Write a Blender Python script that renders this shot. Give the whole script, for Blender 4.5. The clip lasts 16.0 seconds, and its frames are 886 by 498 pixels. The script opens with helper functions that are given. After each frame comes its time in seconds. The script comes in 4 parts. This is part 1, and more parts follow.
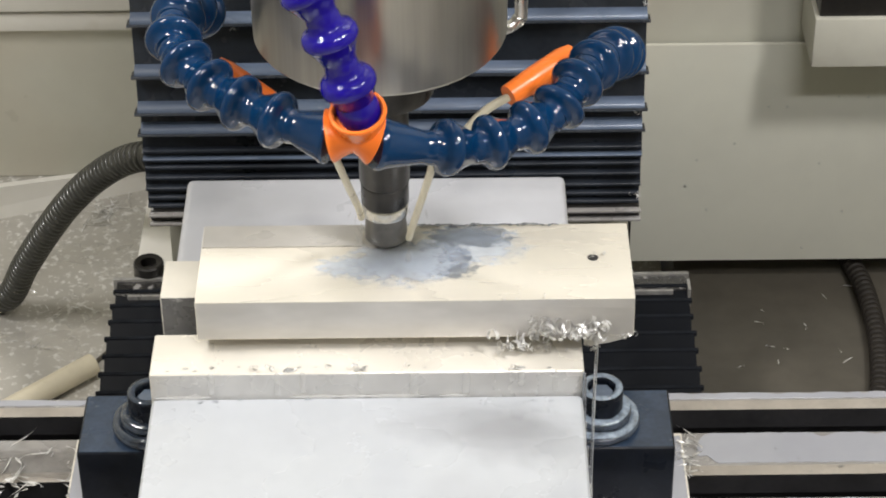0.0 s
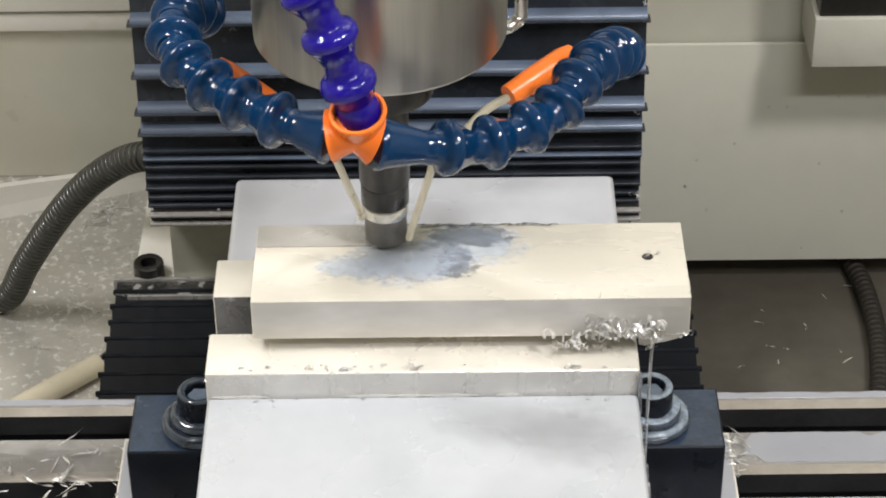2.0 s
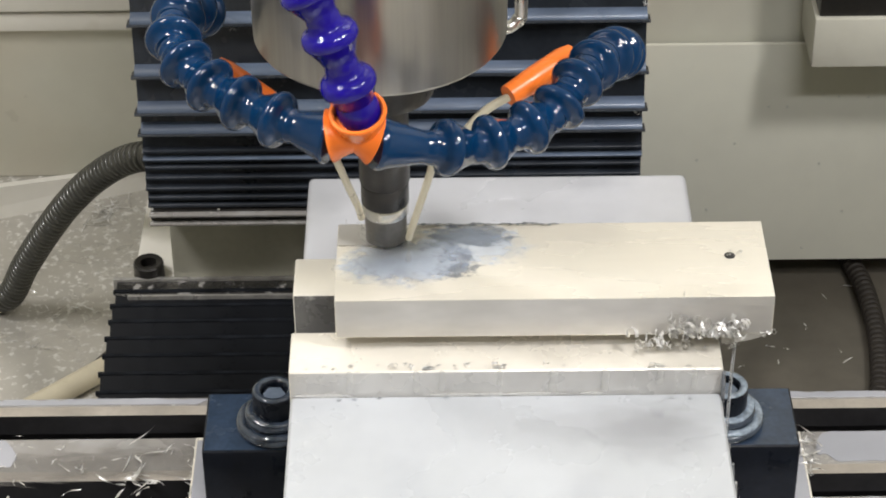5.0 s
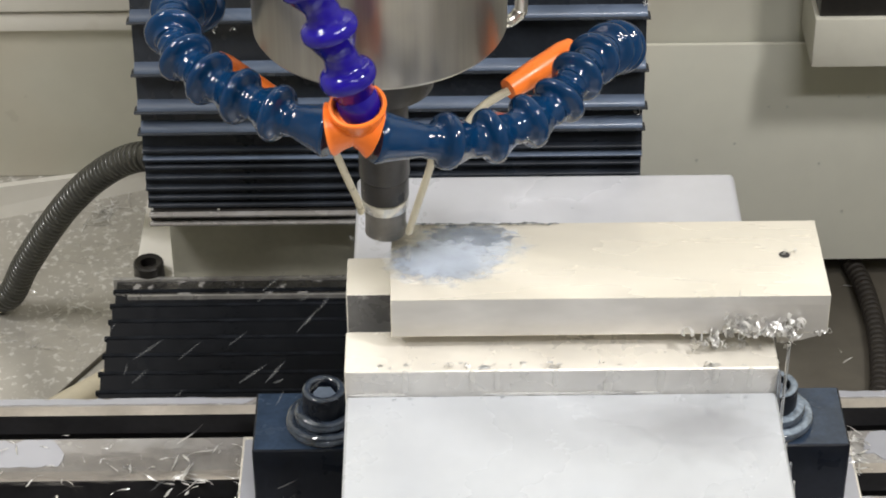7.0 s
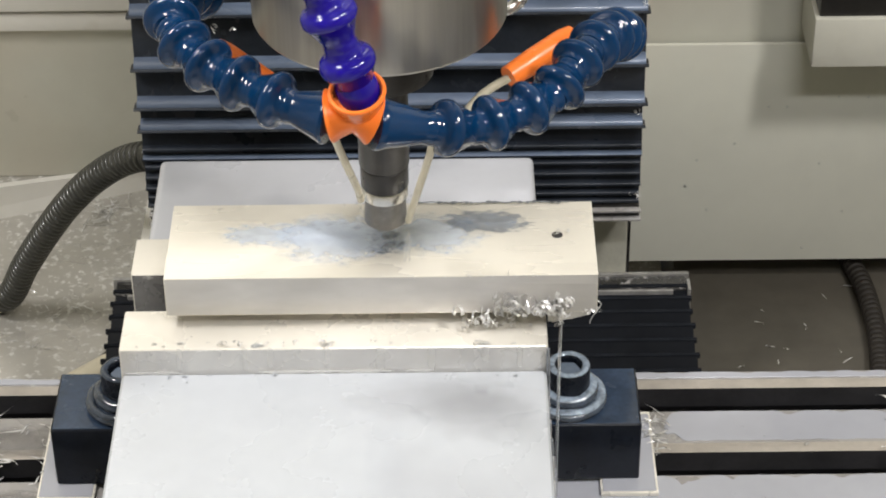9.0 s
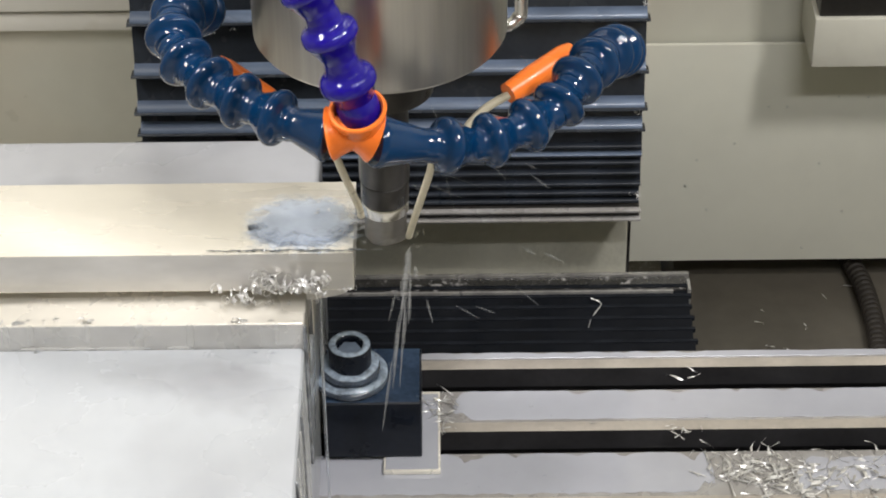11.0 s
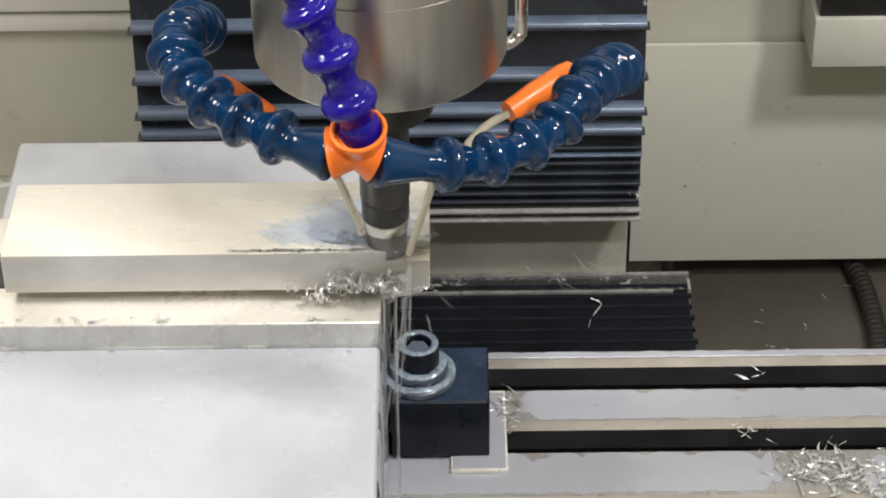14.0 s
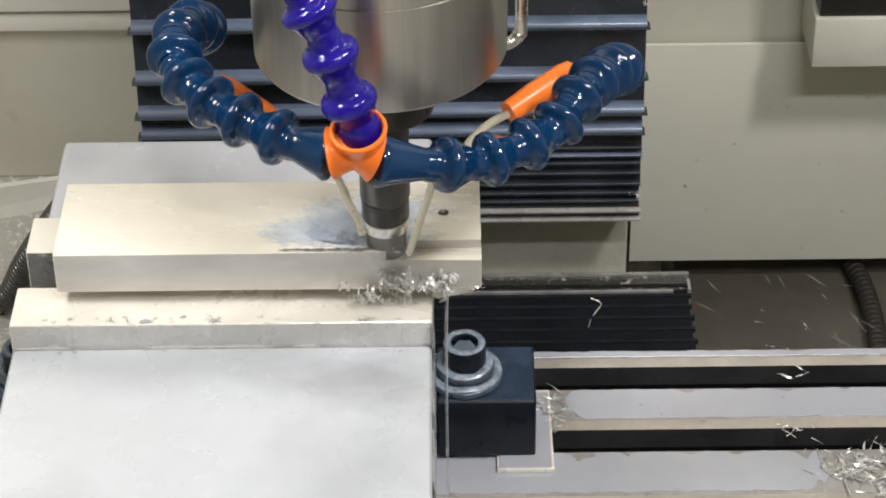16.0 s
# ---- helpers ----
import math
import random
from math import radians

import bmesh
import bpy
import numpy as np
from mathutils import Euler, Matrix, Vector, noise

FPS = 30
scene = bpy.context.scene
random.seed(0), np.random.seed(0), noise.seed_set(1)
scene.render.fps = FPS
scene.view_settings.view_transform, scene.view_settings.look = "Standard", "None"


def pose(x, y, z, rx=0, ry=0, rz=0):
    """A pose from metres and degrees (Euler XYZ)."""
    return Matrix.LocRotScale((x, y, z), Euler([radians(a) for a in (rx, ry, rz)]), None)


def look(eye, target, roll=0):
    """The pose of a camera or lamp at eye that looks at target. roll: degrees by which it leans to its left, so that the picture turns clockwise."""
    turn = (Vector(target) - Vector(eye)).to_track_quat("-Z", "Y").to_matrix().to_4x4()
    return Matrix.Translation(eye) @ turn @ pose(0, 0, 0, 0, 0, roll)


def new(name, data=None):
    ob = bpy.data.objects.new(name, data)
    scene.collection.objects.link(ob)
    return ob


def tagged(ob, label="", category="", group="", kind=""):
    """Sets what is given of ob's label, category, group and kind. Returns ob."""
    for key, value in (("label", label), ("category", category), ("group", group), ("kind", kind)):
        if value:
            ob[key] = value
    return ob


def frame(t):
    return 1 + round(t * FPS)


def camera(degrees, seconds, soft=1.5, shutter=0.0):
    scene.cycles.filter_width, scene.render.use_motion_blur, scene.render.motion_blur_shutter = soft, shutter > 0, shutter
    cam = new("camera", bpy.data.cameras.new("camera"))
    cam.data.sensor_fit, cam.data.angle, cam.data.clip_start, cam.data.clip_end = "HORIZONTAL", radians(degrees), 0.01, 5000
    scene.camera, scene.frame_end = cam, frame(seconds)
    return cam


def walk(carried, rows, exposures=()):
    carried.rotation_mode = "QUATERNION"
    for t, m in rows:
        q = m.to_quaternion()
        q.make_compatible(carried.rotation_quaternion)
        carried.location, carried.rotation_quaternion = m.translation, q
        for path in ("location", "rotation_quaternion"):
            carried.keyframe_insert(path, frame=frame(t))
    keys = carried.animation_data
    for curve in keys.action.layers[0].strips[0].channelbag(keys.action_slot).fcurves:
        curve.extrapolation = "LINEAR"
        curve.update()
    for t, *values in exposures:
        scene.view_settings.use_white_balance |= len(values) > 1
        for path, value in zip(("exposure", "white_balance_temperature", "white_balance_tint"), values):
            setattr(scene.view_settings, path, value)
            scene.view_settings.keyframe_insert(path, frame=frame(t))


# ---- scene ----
# Units: metres. x to the operator's right, y away from the operator, z up; z = 0 on the table, x = 0 on the spindle axis.
cam = camera(21.256, 16.0, soft=1.9)
CAM_POSE = pose(0.0216, -0.6823, 0.6424, 53.495, 0.533, -0.303)
walk(cam, [(0.0, CAM_POSE), (16.0, CAM_POSE)])

# ---- world, light, exposure ----
world = bpy.data.worlds.new("workshop")
world.use_nodes = True
scene.world = world
world.node_tree.nodes["Background"].inputs[0].default_value = (0.85, 0.93, 1.0, 1)
world.node_tree.nodes["Background"].inputs[1].default_value = 0.36
scene.view_settings.exposure = 0.0


def lamp(name, at, target, sx, sy, watts, colour):
    d = bpy.data.lights.new(name, "AREA")
    d.shape, d.size, d.size_y, d.energy, d.color = "RECTANGLE", sx, sy, watts, colour
    ob = new(name, d)
    ob.matrix_world = look(at, target)
    return tagged(ob, "bright white LED spot under the enclosure roof", "lamp")


for lx, ly, lz, watts in ((-0.52, -0.16, 0.86, 3.0), (-0.44, -0.02, 0.88, 2.8), (0.49, -0.27, 0.864, 5.2)):
    lamp("led_spot", (lx, ly, lz), (0.0, 0.06, 0.05), 0.10, 0.10, watts, (1.0, 0.972, 0.962))
for lx in (0.08, 0.17, 0.26, 0.35):
    lamp("led_spot", (lx, -0.62, 1.00), (lx * 0.5, 0.2, 0.05), 0.05, 0.05, 1.15, (0.975, 0.965, 1.0))


# ---- materials ----
def material(name, colour, rough=0.5, metal=0.0, scale=60.0, var=0.12, bump=0.1, bscale=None, coat=0.0,
             spots=None, stretch=None, dark=None, rvar=0.1, transmission=0.0, ior=1.45, vary=0.0, spec=0.5, alpha=1.0, fade=None):
    m = bpy.data.materials.new(name)
    m.use_nodes = True
    nt = m.node_tree
    b = nt.nodes["Principled BSDF"]
    b.inputs["Metallic"].default_value = metal
    b.inputs["Coat Weight"].default_value = coat
    b.inputs["Coat Roughness"].default_value = 0.06
    b.inputs["Transmission Weight"].default_value = transmission
    b.inputs["IOR"].default_value = ior
    b.inputs["Specular IOR Level"].default_value = spec
    b.inputs["Alpha"].default_value = alpha
    tc = nt.nodes.new("ShaderNodeTexCoord")
    src = tc.outputs["Object"]
    if stretch:
        mp = nt.nodes.new("ShaderNodeMapping")
        mp.inputs["Scale"].default_value = stretch
        nt.links.new(src, mp.inputs[0])
        src = mp.outputs[0]

    def noisy(s, detail=5.0):
        n = nt.nodes.new("ShaderNodeTexNoise")
        n.inputs["Scale"].default_value, n.inputs["Detail"].default_value = s, detail
        nt.links.new(src, n.inputs["Vector"])
        return n.outputs[0]

    def ramp(fac, a, c, lo=0.3, hi=0.7):
        r = nt.nodes.new("ShaderNodeValToRGB")
        r.color_ramp.elements[0].position, r.color_ramp.elements[1].position = lo, hi
        r.color_ramp.elements[0].color, r.color_ramp.elements[1].color = (*a, 1), (*c, 1)
        nt.links.new(fac, r.inputs[0])
        return r.outputs[0]

    lo = tuple(c * (1 - var) for c in colour)
    hi = tuple(min(1.0, c * (1 + var)) for c in colour)
    big = ramp(noisy(scale), lo, hi)
    fine = ramp(noisy(scale * 9), (1 - var * 0.6,) * 3, (1, 1, 1))
    mix = nt.nodes.new("ShaderNodeMix")
    mix.data_type, mix.blend_type = "RGBA", "MULTIPLY"
    mix.inputs[0].default_value = 1.0
    nt.links.new(big, mix.inputs[6]), nt.links.new(fine, mix.inputs[7])
    out = mix.outputs[2]
    if spots:
        colour2, sscale, lo2, hi2 = spots
        mask = ramp(noisy(sscale, 3.0), (0, 0, 0), (1, 1, 1), lo2, hi2)
        mix2 = nt.nodes.new("ShaderNodeMix")
        mix2.data_type = "RGBA"
        nt.links.new(mask, mix2.inputs[0]), nt.links.new(out, mix2.inputs[6])
        mix2.inputs[7].default_value = (*colour2, 1)
        out = mix2.outputs[2]
    if vary:
        info = nt.nodes.new("ShaderNodeObjectInfo")
        mr = nt.nodes.new("ShaderNodeMapRange")
        mr.inputs["To Min"].default_value, mr.inputs["To Max"].default_value = 1 - vary, 1 + vary
        nt.links.new(info.outputs["Random"], mr.inputs["Value"])
        mix3 = nt.nodes.new("ShaderNodeMix")
        mix3.data_type, mix3.blend_type = "RGBA", "MULTIPLY"
        mix3.inputs[0].default_value = 1.0
        nt.links.new(out, mix3.inputs[6]), nt.links.new(mr.outputs[0], mix3.inputs[7])
        out = mix3.outputs[2]
    nt.links.new(out, b.inputs["Base Color"])
    if fade:
        # a film that thins out unevenly towards its rim
        fscale, f0, f1 = fade
        g = nt.nodes.new("ShaderNodeTexGradient")
        g.gradient_type = "SPHERICAL"
        nt.links.new(tc.outputs["Object"], g.inputs[0])
        ad = nt.nodes.new("ShaderNodeMath")
        ad.operation = "ADD"
        nt.links.new(g.outputs[1], ad.inputs[0]), nt.links.new(noisy(fscale, 2.5), ad.inputs[1])
        nt.links.new(ramp(ad.outputs[0], (0, 0, 0), (alpha,) * 3, f0, f1), b.inputs["Alpha"])
    rr = ramp(noisy(scale * 1.7), (max(0.02, rough - rvar),) * 3, (min(1, rough + rvar),) * 3)
    nt.links.new(rr, b.inputs["Roughness"])
    if bump:
        bp = nt.nodes.new("ShaderNodeBump")
        bp.inputs["Strength"].default_value, bp.inputs["Distance"].default_value = bump, 0.002
        nt.links.new(noisy(bscale or scale * 4), bp.inputs["Height"])
        nt.links.new(bp.outputs[0], b.inputs["Normal"])
    return m


PAINT = material("cream_paint", (0.67, 0.665, 0.575), 0.36, 0, 9, 0.05, 0.03, 60, spots=((0.62, 0.545, 0.44), 5, 0.46, 0.80))
PAINT_LIGHT = material("light_cream_paint", (0.80, 0.78, 0.715), 0.4, 0, 12, 0.05, 0.03, 60, spots=((0.58, 0.53, 0.42), 30, 0.66, 0.9))
BOX_PAINT = material("dull_cream_paint", (0.53, 0.52, 0.45), 0.45, 0, 12, 0.08, 0.04, 60, spots=((0.46, 0.43, 0.36), 30, 0.6, 0.9))
PAN = material("wet_pan_steel", (0.50, 0.48, 0.43), 0.3, 0.2, 18, 0.1, 0.08, 90, coat=0.4, spots=((0.76, 0.75, 0.71), 290, 0.55, 0.68))
# Dark brown paints the shade of the recess below the splash panel.
SUMP = material("sump_painted_shade", (0.088, 0.079, 0.063), 0.42, 0, 14, 0.25, 0.08, 60)
# Wet film whose blue base colour paints the sheen on the clamp's top.
CLAMP_TOP = material("wet_clamp_top_painted_sheen", (0.036, 0.058, 0.098), 0.22, 0.0, 60, 0.4, 0.06, 120, coat=0.6)
CLAMP_WET = material("wet_black_collar", (0.040, 0.054, 0.078), 0.14, 0.0, 120, 0.5, 0.08, 300, coat=0.9)
CASTING = material("grey_green_casting_paint", (0.50, 0.49, 0.41), 0.45, 0, 30, 0.12, 0.15, 300)
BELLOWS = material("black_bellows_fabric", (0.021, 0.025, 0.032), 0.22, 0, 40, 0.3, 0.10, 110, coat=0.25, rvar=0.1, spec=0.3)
# Pale blue with dark breaks paints the patchy sheen on the wet lips.
BELLOWS_LIP_SHEEN = material("wet_lip_painted_sheen", (0.115, 0.148, 0.210), 0.32, 0.0, 22, 0.4, 0.10, 60, coat=0.15, rvar=0.12, stretch=(0.35, 1, 2.0), spots=((0.030, 0.038, 0.052), 26, 0.52, 0.70))
BELLOWS_FOLD = material("closed_bellows_folds", (0.019, 0.023, 0.031), 0.34, 0, 40, 0.4, 0.12, 110, spec=0.35)
# Lighter than the fabric, painting the thin glint along each pleat's crest.
BELLOWS_EDGE = material("bellows_edge_painted_glint", (0.012, 0.014, 0.018), 0.6, 0, 60, 0.5, 0.1, 200, spec=0.1)
BELLOWS_DULL = material("dull_bellows_fabric", (0.004, 0.005, 0.007), 0.34, 0, 40, 0.3, 0.05, 160, spec=0.07)
# Upright streaks in the colour paint the banded reflections on the nose.
STEEL = material("turned_steel_painted_streaks", (0.40, 0.382, 0.352), 0.33, 1.0, 14, 0.19, 0.0, 60, stretch=(5, 5, 0.12), rvar=0.05)
steel_nodes = STEEL.node_tree
tangent = steel_nodes.nodes.new("ShaderNodeTangent")
tangent.direction_type, tangent.axis = "RADIAL", "Z"
steel_nodes.nodes["Principled BSDF"].inputs["Anisotropic"].default_value = 0.8
steel_nodes.nodes["Principled BSDF"].inputs["Anisotropic Rotation"].default_value = 0.25
steel_nodes.links.new(tangent.outputs[0], steel_nodes.nodes["Principled BSDF"].inputs["Tangent"])
STEEL_BRIGHT = material("bright_steel", (0.66, 0.65, 0.62), 0.25, 1.0, 60, 0.1, 0.05)
DARK_STEEL = material("blackened_steel", (0.028, 0.026, 0.024), 0.36, 0.2, 60, 0.25, 0.08, 300)
NUT_STEEL = material("worn_cutter_steel", (0.23, 0.22, 0.21), 0.38, 0.6, 60, 0.2, 0.05, 300)
CLAMP = material("black_oxide_clamp", (0.008, 0.011, 0.018), 0.34, 0.0, 50, 0.4, 0.08, 250, coat=0.08, rvar=0.15, spec=0.25)
# One aluminium: cream top and greyer faces paint what each side mirrors.
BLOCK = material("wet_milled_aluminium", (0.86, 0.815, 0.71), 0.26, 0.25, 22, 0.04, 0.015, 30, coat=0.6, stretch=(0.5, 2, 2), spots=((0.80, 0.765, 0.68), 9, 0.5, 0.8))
BLOCK_FACE = material("aluminium_face_painted_darker", (0.62, 0.60, 0.57), 0.34, 0.35, 26, 0.10, 0.03, 200, stretch=(0.6, 1, 1.5), spots=((0.50, 0.485, 0.46), 45, 0.42, 0.72))
VISE = material("milky_wet_vise_steel", (0.52, 0.545, 0.57), 0.3, 0.1, 16, 0.05, 0.012, 12, coat=0.6, spots=((0.37, 0.38, 0.40), 11, 0.48, 0.80))
VISE_REAR = material("wet_grey_vise_casting", (0.52, 0.53, 0.56), 0.3, 0.1, 16, 0.06, 0.012, 12, coat=0.6, spots=((0.36, 0.37, 0.40), 20, 0.5, 0.80))
# Jaw fronts are painted darker than the tops, for the dim side they mirror.
JAW_FACE = material("wet_jaw_front_painted_grey", (0.62, 0.61, 0.59), 0.3, 0.3, 26, 0.10, 0.02, 60, coat=0.4, spots=((0.52, 0.51, 0.495), 40, 0.45, 0.75))
JAW_DARK = material("jaw_front_painted_dark", (0.20, 0.20, 0.205), 0.3, 0.4, 60, 0.2, 0.05, 200, spots=((0.5, 0.5, 0.5), 160, 0.64, 0.72))
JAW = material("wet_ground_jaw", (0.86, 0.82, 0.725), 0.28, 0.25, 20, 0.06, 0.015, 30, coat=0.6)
TABLE = material("wet_table_iron", (0.35, 0.335, 0.32), 0.25, 0.25, 40, 0.12, 0.04, 120, coat=0.6, spots=((0.42, 0.415, 0.41), 60, 0.5, 0.7))
POOL = material("milky_coolant_sheet", (0.43, 0.44, 0.48), 0.16, 0.05, 14, 0.06, 0.01, 30, coat=0.7, spots=((0.45, 0.455, 0.50), 20, 0.5, 0.75))
# Bracket edges are toned pale, the tray dark with pale specks.
BRACKET_EDGE = material("pale_bracket_edge", (0.40, 0.39, 0.37), 0.35, 0.5, 90, 0.3, 0.08, 300)
BRACKET_TRAY = material("dark_speckled_tray", (0.040, 0.039, 0.037), 0.25, 0.2, 90, 0.3, 0.1, 200, coat=0.5, spots=((0.35, 0.34, 0.33), 190, 0.60, 0.68))
TABLE_EDGE = material("bare_table_edge", (0.46, 0.42, 0.37), 0.38, 0.4, 50, 0.15, 0.08)
# T-slot walls and floors are coloured much darker than the lands.
SLOT = material("dark_slot", (0.043, 0.042, 0.044), 0.4, 0.1, 40, 0.3, 0.08)
HOSE_BLUE = material("blue_hose_plastic", (0.002, 0.026, 0.080), 0.10, 0, 60, 0.1, 0.07, 420, vary=0.06, spec=0.5, rvar=0.04)
HOSE_VIOLET = material("violet_hose_plastic", (0.011, 0.005, 0.205), 0.10, 0, 60, 0.1, 0.07, 420, vary=0.06, spec=0.5, rvar=0.04)
ORANGE = material("orange_plastic", (0.86, 0.19, 0.025), 0.3, 0, 60, 0.06, 0.02, 120)
NYLON = material("cream_nylon_tube", (0.68, 0.62, 0.47), 0.35, 0, 60, 0.06, 0.02)
RUBBER = material("ribbed_grey_hose", (0.045, 0.045, 0.037), 0.35, 0, 60, 0.2, 0.08, coat=0.2)
# Browner and darker than the other ribbed hose.
SUMP_HOSE = material("dark_brown_hose", (0.030, 0.026, 0.022), 0.5, 0, 60, 0.2, 0.08, spec=0.2)
SWARF = material("bright_swarf", (0.93, 0.91, 0.86), 0.40, 0.70, 220, 0.28, 0.1)
COOLANT = material("coolant_drop", (0.92, 0.95, 1.0), 0.05, 0, 60, 0.02, 0.0, transmission=0.9, ior=1.33)
DRIP = material("running_coolant", (0.80, 0.80, 0.78), 0.05, 0, 60, 0.02, 0.0, coat=1.0, ior=1.33, alpha=0.3)
# Dark and blue film colours paint the bellows mirrored in the wet patch.
FILM_DARK = material("film_painted_dark_reflection", (0.25, 0.30, 0.385), 0.16, 0.15, 3.4, 0.42, 0.06, 3, coat=0.3, rvar=0.08, alpha=0.58, fade=(4.5, 0.84, 1.75))
FILM = material("coolant_film_painted_reflection", (0.62, 0.71, 0.87), 0.16, 0.0, 3.4, 0.18, 0.06, 3, coat=0.3, rvar=0.08, alpha=0.50, fade=(3.6, 0.66, 1.75))
FILM_MILK = material("milky_film_on_metal", (0.70, 0.78, 0.92), 0.12, 0.0, 3.0, 0.12, 0.04, 3, coat=0.4, alpha=0.55, fade=(4.5, 0.60, 1.5))
STAIN = material("drying_coolant_stain", (0.26, 0.245, 0.225), 0.35, 0.0, 2.2, 0.1, 0.04, 3, alpha=0.52, fade=(4.0, 0.62, 1.2))
GREY_STAIN = material("grey_violet_stain", (0.33, 0.32, 0.335), 0.3, 0.0, 2.2, 0.1, 0.02, 3, coat=0.4, alpha=0.13, fade=(2.8, 0.55, 1.7))
SPRAY = material("flying_coolant", (0.85, 0.88, 0.90), 0.2, 0, 60, 0.05, 0.0, alpha=0.042)
JET = material("coolant_jet", (0.88, 0.90, 0.92), 0.2, 0, 60, 0.05, 0.0, alpha=0.17)
MIST = material("coolant_mist", (0.90, 0.92, 0.94), 0.2, 0, 60, 0.05, 0.0, alpha=0.06)
MILK = material("milky_coolant", (0.17, 0.21, 0.27), 0.12, 0, 60, 0.2, 0.03, coat=0.6, transmission=0.2, ior=1.33)
EDGE = material("standing_coolant_edge", (0.26, 0.28, 0.31), 0.10, 0.5, 260, 0.6, 0.05, 300, coat=0.9)
MILK_FILM = material("milky_coolant_ring", (0.27, 0.33, 0.40), 0.10, 0, 400, 0.45, 0.06, 500, coat=0.9)


# ---- mesh helpers ----
def finish(name, bm, mats, parent=None, label="", smooth=35):
    me = bpy.data.meshes.new(name)
    bmesh.ops.recalc_face_normals(bm, faces=bm.faces)
    for f in bm.faces:
        f.smooth = True
    lim = radians(smooth)
    for e in bm.edges:
        if len(e.link_faces) == 2 and e.calc_face_angle(0) > lim:
            e.smooth = False
    bm.to_mesh(me)
    bm.free()
    for m in (mats if isinstance(mats, (list, tuple)) else [mats]):
        me.materials.append(m)
    ob = new(name, me)
    if parent:
        ob.parent = parent
    return tagged(ob, label)


def part(name, bm, mats, parent, label="", smooth=35):
    return finish(name, bm, mats, parent, label, smooth)


def thing(name, label, category, at=(0, 0, 0), group="", kind=""):
    ob = new(name)
    ob.empty_display_size = 0.01
    ob.location = at
    return tagged(ob, label, category, group, kind)


def box(bm, x0, x1, y0, y1, z0, z1, bevel=0.0, seg=2, m=None, mi=0):
    r = bmesh.ops.create_cube(bm, size=1, matrix=Matrix.Translation(((x0 + x1) / 2, (y0 + y1) / 2, (z0 + z1) / 2))
                              @ Matrix.Diagonal((x1 - x0, y1 - y0, z1 - z0, 1)))
    vs = r["verts"]
    if bevel:
        es = list({e for v in vs for e in v.link_edges})
        vs = bmesh.ops.bevel(bm, geom=es, offset=bevel, segments=seg, affect="EDGES", profile=0.6)["verts"]
    if m is not None:
        bmesh.ops.transform(bm, matrix=m, verts=vs)
    for f in {f for v in vs for f in v.link_faces}:
        f.material_index = mi
    return vs


def lathe(bm, prof, m=None, seg=32, mi=0):
    """prof: (radius, height) pairs, turned about z."""
    m = m or Matrix()
    rings = []
    for r, z in prof:
        if r < 1e-6:
            rings.append([bm.verts.new(m @ Vector((0, 0, z)))])
        else:
            rings.append([bm.verts.new(m @ Vector((r * math.cos(2 * math.pi * i / seg), r * math.sin(2 * math.pi * i / seg), z))) for i in range(seg)])
    for a, b in zip(rings, rings[1:]):
        for i in range(seg):
            j = (i + 1) % seg
            if len(a) == 1 and len(b) == 1:
                continue
            if len(a) == 1:
                f = bm.faces.new((a[0], b[j], b[i]))
            elif len(b) == 1:
                f = bm.faces.new((a[i], a[j], b[0]))
            else:
                f = bm.faces.new((a[i], a[j], b[j], b[i]))
            f.material_index = mi


def prism(bm, prof, x0, x1, mats=None):
    """prof: closed (y, z) outline, drawn out along x."""
    a = [bm.verts.new((x0, y, z)) for y, z in prof]
    b = [bm.verts.new((x1, y, z)) for y, z in prof]
    n = len(prof)
    for i in range(n):
        f = bm.faces.new((a[i], a[(i + 1) % n], b[(i + 1) % n], b[i]))
        if mats:
            f.material_index = mats[i]
    bm.faces.new(a), bm.faces.new(b)


def spline(pts, n):
    """Catmull-Rom through pts, n steps a stretch."""
    p = [Vector(q) for q in pts]
    p = [p[0] * 2 - p[1]] + p + [p[-1] * 2 - p[-2]]
    out = []
    for i in range(1, len(p) - 2):
        for k in range(n):
            t = k / n
            a, b, c, d = p[i - 1], p[i], p[i + 1], p[i + 2]
            out.append(0.5 * ((2 * b) + (c - a) * t + (2 * a - 5 * b + 4 * c - d) * t * t + (3 * b - a - 3 * c + d) * t ** 3))
    out.append(p[-2])
    return out


